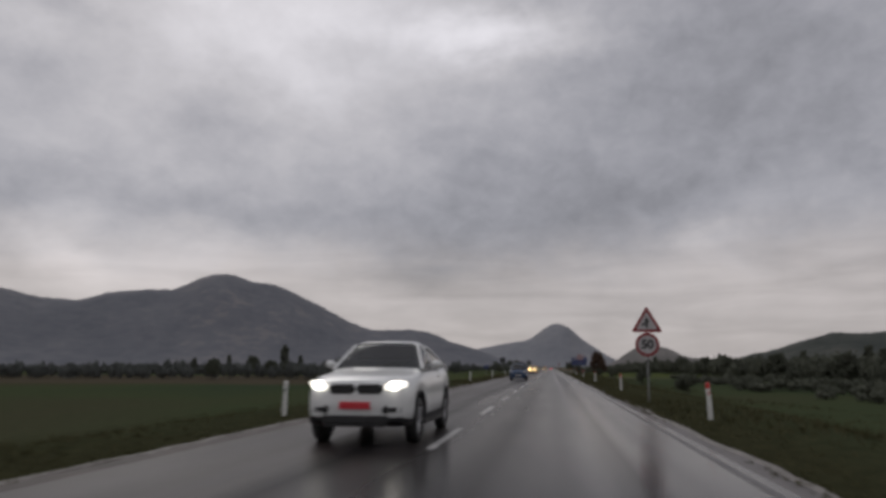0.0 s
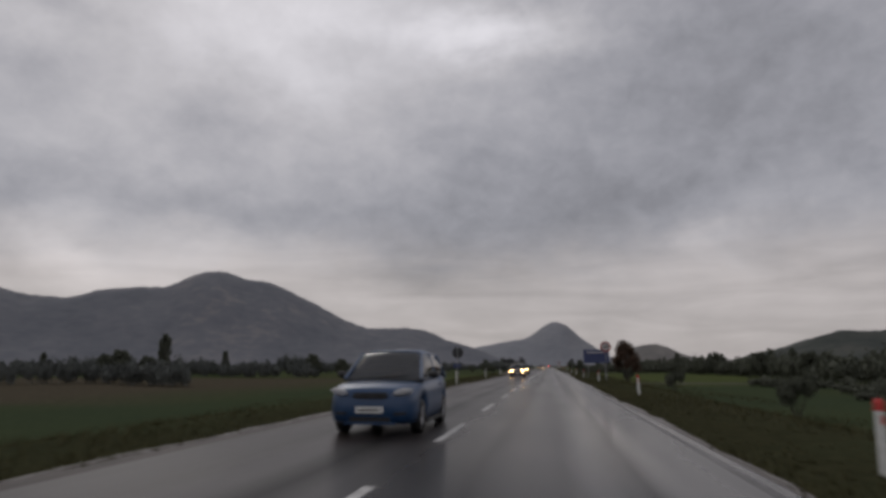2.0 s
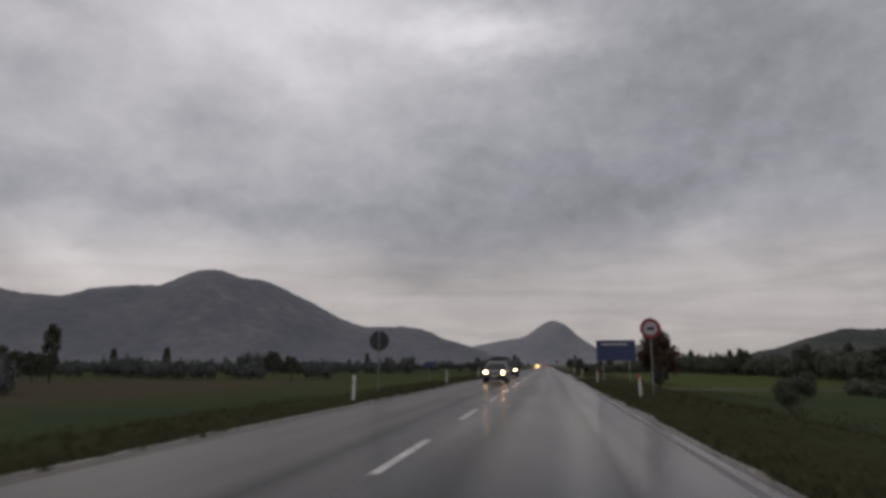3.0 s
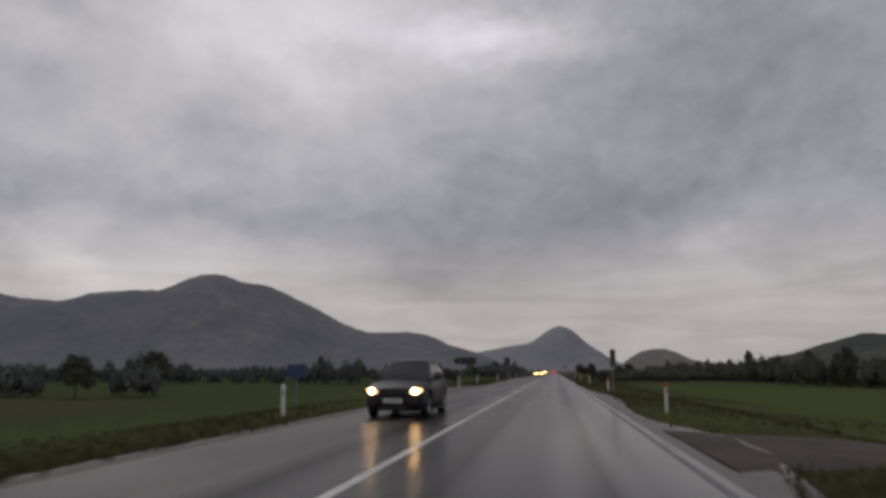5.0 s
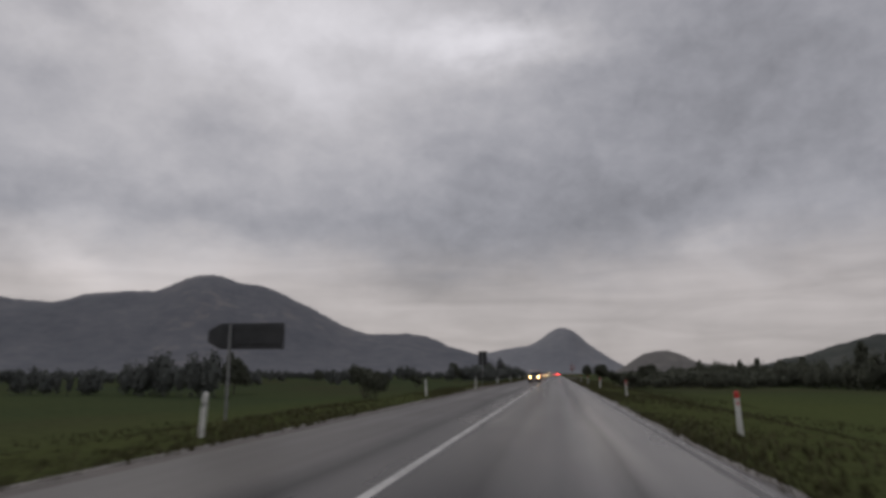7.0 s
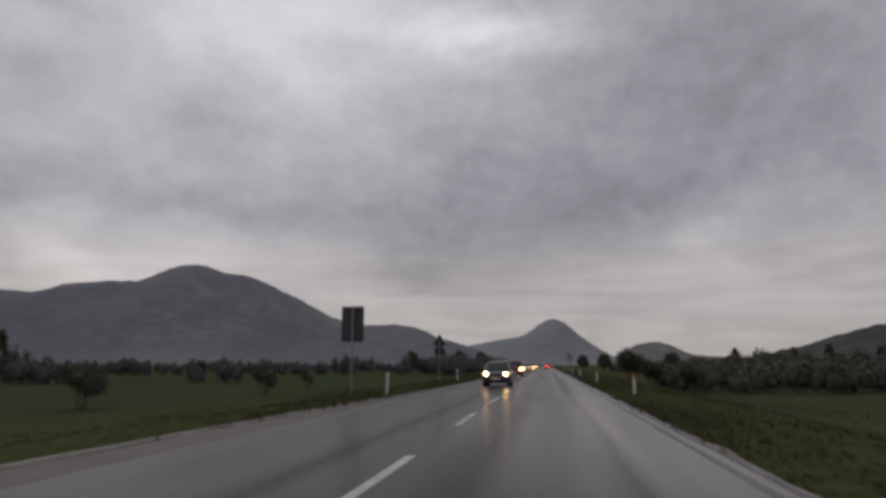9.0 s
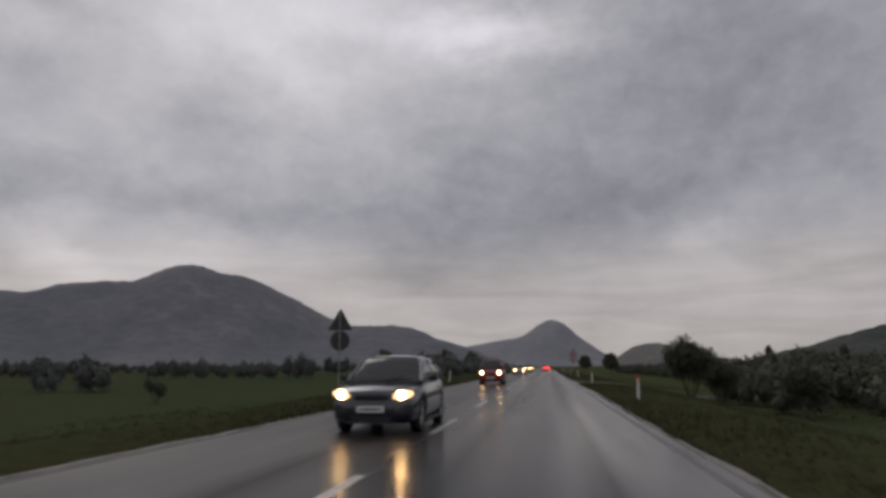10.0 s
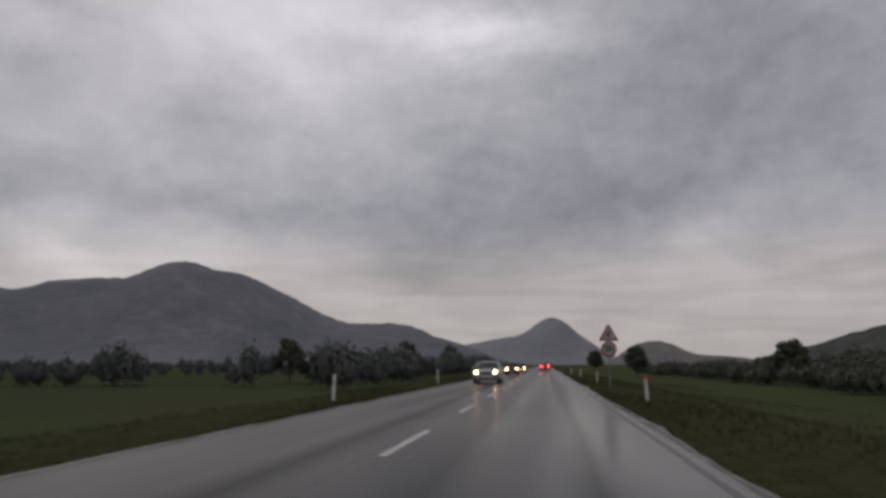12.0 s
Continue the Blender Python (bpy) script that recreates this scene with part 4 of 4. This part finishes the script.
            under = [(x, z - 0.022) for x, z in full[::-1]]
            roof_rings.append([(x, y, z) for x, z in full + under])
    part("glasshouse", loft(rings), CARGLASS, root, "dark tinted glass", True)
    part("roof", loft(roof_rings), paint, root, smooth=True)
    part("cabin", solid((-hw * 0.62, cowl + 0.55, belt - 0.2), (hw * 0.62, end - 0.45, belt + 0.16), 0.08), CABIN, root)
    for s in (-1, 1):
        def side_at(f, lift=0.0):
            return s * (hw * (0.90 - style.get("tuck", 0.20) * f) + lift)
        posts = [((cowl + 0.02, 0.0), (ra, 0.93), 0.035), (((ra + rb) / 2 - 0.05, 0.0), ((ra + rb) / 2 - 0.02, 0.95), 0.035), ((end - 0.14, 0.02), (rb - 0.03, 0.90), 0.042)]
        for (ya, fa), (yb, fb), r in posts:
            part("pillar", rod(bmesh.new(), (side_at(fa), ya, belt + fa * (H - belt) - 0.02), (side_at(fb, 0.0), yb, belt + fb * (H - belt) - 0.04), r, r * 0.8, 8), paint, root)
        mir = bmesh.new()
        bmesh.ops.create_uvsphere(mir, u_segments=12, v_segments=8, radius=1, matrix=Matrix.Translation((s * (hw + 0.09), cowl + 0.42, belt + 0.07)) @ Matrix.Diagonal((0.11, 0.07, 0.075, 1)))
        box(mir, (min(s * hw * 0.88, s * (hw + 0.05)), cowl + 0.42, belt + 0.03), (max(s * hw * 0.88, s * (hw + 0.05)), cowl + 0.47, belt + 0.06))
        part("door_mirror", mir, paint if style.get("mirror", True) else BLACKTRIM, root, smooth=True)
        # lamps
        lm = bmesh.new()
        bmesh.ops.create_uvsphere(lm, u_segments=16, v_segments=10, radius=1, matrix=Matrix.Translation((s * hw * 0.70, 0.085, nose - 0.06)) @ Matrix.Rotation(s * 0.45, 4, "Z") @ Matrix.Rotation(-s * 0.16, 4, "Y") @ Matrix.Diagonal((0.20, 0.075, style["lamp"] * 0.85, 1)))
        head = part("headlamp", lm, lamp if glow else LENS, root, "lit headlamp" if glow else "clear headlamp", True)
        if glow:
            bulb = bmesh.new()
            bmesh.ops.create_uvsphere(bulb, u_segments=12, v_segments=8, radius=1, matrix=Matrix.Translation((s * hw * 0.67, 0.015, nose - 0.06)) @ Matrix.Diagonal((0.085, 0.035, style["lamp"] * 0.8, 1)))
            part("bulb", bulb, BULBWHITE if lamp == LAMPWHITE else BULBWARM, head, "glaring bulb", True)
        tl = bmesh.new()
        bmesh.ops.create_uvsphere(tl, u_segments=12, v_segments=8, radius=1, matrix=Matrix.Translation((s * hw * 0.66, L - 0.04, belt - 0.12)) @ Matrix.Diagonal((0.13, 0.06, 0.10, 1)))
        part("tail_lamp", tl, LAMPRED if tail else POSTRED, root, "lit red tail lamp" if tail else "red tail lamp", True)
        fw, fz0, fz1 = style.get("fog", (0.13, 0.36, 0.47))
        fog = solid((-fw, -0.02, fz0), (fw, 0.12, fz1), 0.03)
        fog.transform(Matrix.Translation((s * hw * 0.66, 0.03, 0)) @ Matrix.Rotation(s * 0.42, 4, "Z"))
        part("fog_lamp_recess", fog, BLACKTRIM, root)
        part("sill", solid((s * hw * 0.97 - 0.02, front + arch + 0.03, 0.17 + up), (s * hw * 0.97 + 0.02, rear - arch - 0.03, 0.25 + up), 0.01), BLACKTRIM, root)
        part("door_handle", solid((s * hw * 0.985 - 0.015, (ra + rb) / 2 + 0.02, belt - 0.17), (s * hw * 0.985 + 0.02, (ra + rb) / 2 + 0.2, belt - 0.14), 0.006), paint, root)
        for c in (front, rear):
            wheel = adopt(new("wheel"), root)
            wheel.location = (s * (hw - 0.13), c, wr)
            ring = []
            for x, r in ((-0.10, wr * 0.68), (-0.105, wr * 0.9), (-0.08, wr), (0.08, wr), (0.105, wr * 0.9), (0.10, wr * 0.68)):
                ring.append((x, r))
            rows = [[(x, r * math.cos(2 * math.pi * q / 28), r * math.sin(2 * math.pi * q / 28)) for x, r in ring] for q in range(29)]
            part("tyre", loft(rows, closed=False), TYRE, wheel, smooth=True)
            rim = bmesh.new()
            for q in range(7):
                a = 2 * math.pi * q / 7
                rod(rim, (s * 0.085, 0.04 * math.cos(a), 0.04 * math.sin(a)), (s * 0.075, wr * 0.66 * math.cos(a), wr * 0.66 * math.sin(a)), 0.03, 0.022, 6)
            rod(rim, (s * 0.03, 0, 0), (s * 0.10, 0, 0), 0.06, 0.05, 12)
            part("rim", rim, ALLOY, wheel)
            part("hub_disc", rod(bmesh.new(), (-0.02, 0, 0), (0.02, 0, 0), wr * 0.69, None, 24), BLACKTRIM, wheel)
    # nose
    gw, gz0, gz1 = style["grille"]
    halves = ((-gw, -0.02), (0.02, gw)) if style.get("split") else ((-gw, gw),)
    for ga, gb in halves:
        grille = part("grille", solid((ga, -0.03, gz0), (gb, 0.12, gz1), 0.035), BLACKTRIM, root)
        for i in range(5):
            z = gz0 + 0.03 + (gz1 - gz0 - 0.06) * i / 4
            part("slat", solid((ga + 0.04, -0.038, z - 0.006), (gb - 0.04, -0.026, z + 0.006), 0.002), BLACKTRIM if style["dark_grille"] else CHROME, grille)
    iw = hw * (0.60 if style.get("clad") else 0.46)
    part("lower_intake", solid((-iw, -0.014, 0.27 + up), (iw, 0.10, style.get("intake", 0.37)), 0.02), BLACKTRIM, root)
    part("bumper_lip", solid((-hw * 0.56, -0.022, 0.215 + up), (hw * 0.56, 0.12, 0.262 + up), 0.012), BLACKTRIM if style.get("clad") else paint, root)
    pz = style.get("plate", 0.42)
    pl = part("number_plate", solid((-0.26, -0.06, pz), (0.26, -0.028, pz + 0.12), 0.006), plate, root, "red number plate" if plate == PLATERED else "white number plate")
    part("plate_bar", solid((-0.2, -0.064, pz + 0.045), (0.2, -0.057, pz + 0.075), 0.002), POSTRED if plate == PLATERED else SIGNBLACK, pl, "bar in place of the characters")
    part("bonnet_seam", solid((-hw * 0.6, cowl - 0.12, belt + 0.012), (hw * 0.6, cowl - 0.10, belt + 0.022), 0.002), BLACKTRIM, root)
    part("rear_plate", solid((-0.26, L + 0.004, 0.62), (0.26, L + 0.03, 0.73), 0.006), PLATEWHITE, root)
    for s in (-1, 1):
        part("wiper", rod(bmesh.new(), (s * 0.1 - 0.1, cowl + 0.03, belt + 0.0), (s * 0.1 + 0.42, cowl + 0.16, belt + 0.11), 0.010, 0.008, 6), BLACKTRIM, root)
    return root


SEDAN = dict(L=4.85, W=1.86, H=1.47, base=2.95, nose=0.80, belt=0.98, boot=0.9, wheel=0.34, cowl=1.35, ra=2.15, rb=3.35, tailglass=0.75, lamp=0.075, grille=(0.40, 0.60, 0.76), dark_grille=True)
HATCH = dict(L=4.05, W=1.72, H=1.49, base=2.50, nose=0.80, belt=0.98, boot=0.35, wheel=0.31, cowl=1.0, ra=1.75, rb=3.35, tailglass=0.12, lamp=0.095, grille=(0.34, 0.64, 0.74), dark_grille=True, mirror=False)
WAGON = dict(L=4.55, W=1.78, H=1.50, base=2.65, nose=0.80, belt=1.0, boot=0.4, wheel=0.32, cowl=1.15, ra=1.9, rb=3.9, tailglass=0.15, lamp=0.085, grille=(0.38, 0.62, 0.75), dark_grille=False)
SUV = dict(L=4.7, W=1.90, H=1.78, base=2.86, nose=1.04, belt=1.26, tuck=0.27, clad=True, lift=0.10, boot=0.5, wheel=0.38, cowl=1.4, ra=2.1, rb=3.0, tailglass=0.3, lamp=0.085, grille=(0.45, 0.84, 1.00), dark_grille=True, split=True, plate=0.60, fog=(0.17, 0.52, 0.66), intake=0.52)
MPV = dict(L=4.2, W=1.74, H=1.62, base=2.6, nose=0.86, belt=1.04, boot=0.3, wheel=0.32, cowl=0.95, ra=1.75, rb=3.6, tailglass=0.1, lamp=0.09, grille=(0.34, 0.68, 0.79), dark_grille=True, mirror=False)
TALLHATCH = dict(HATCH, L=3.95, H=1.72, nose=0.88, belt=1.08, cowl=0.95, ra=1.70, rb=3.2)
TALLWAGON = dict(WAGON, L=4.35, H=1.62, belt=1.05, rb=3.65, dark_grille=True)
LANE = -3.6
traffic = [
    ("white sport utility car with lit headlamps and a red plate", PAINTWHITE, SUV, LAMPWHITE, PLATERED, True, -3.2, 10.9),
    ("blue family car with its headlamps off on the wet road", PAINTBLUE, MPV, LAMPWHITE, PLATEWHITE, False, -3.3, 67.6),
    ("dark car with warm lit headlamps on the wet road", PAINTNAVY, WAGON, LAMPWARM, PLATEWHITE, True, LANE, 131.0),
    ("dark grey car with warm lit headlamps on the wet road", PAINTDARK, TALLWAGON, LAMPWARM, PLATEWHITE, True, -3.95, 156.5),
    ("dark navy hatchback with lit headlamps on the wet road", PAINTNAVY, HATCH, LAMPWARM, PLATEWHITE, True, -3.0, 289.0),
    ("red hatchback with bright warm headlamps on the wet road", PAINTRED, TALLHATCH, LAMPWARM, PLATEWHITE, True, -3.5, 323.0),
    ("silver car with lit headlamps far along the road", PAINTSILVER, SEDAN, LAMPWARM, PLATEWHITE, True, LANE, 377.0),
    ("dark car with lit headlamps far along the road", PAINTDARK, HATCH, LAMPWARM, PLATEWHITE, True, LANE, 412.0),
    ("navy car with lit headlamps far along the road", PAINTNAVY, WAGON, LAMPWARM, PLATEWHITE, True, LANE, 440.0),
]
for label, paint, style, lamp, plate, glow, x, y in traffic:
    stand(car(label, paint, style, lamp, plate, glow), x, y).location.z = road_z(x, y) - 0.004
ahead = car("dark car driving ahead with lit red tail lamps", PAINTDARK, SEDAN, LENS, PLATEWHITE, False, True)
ahead.matrix_basis = pose(0.2, 462, -0.012, 0, 0, 180)
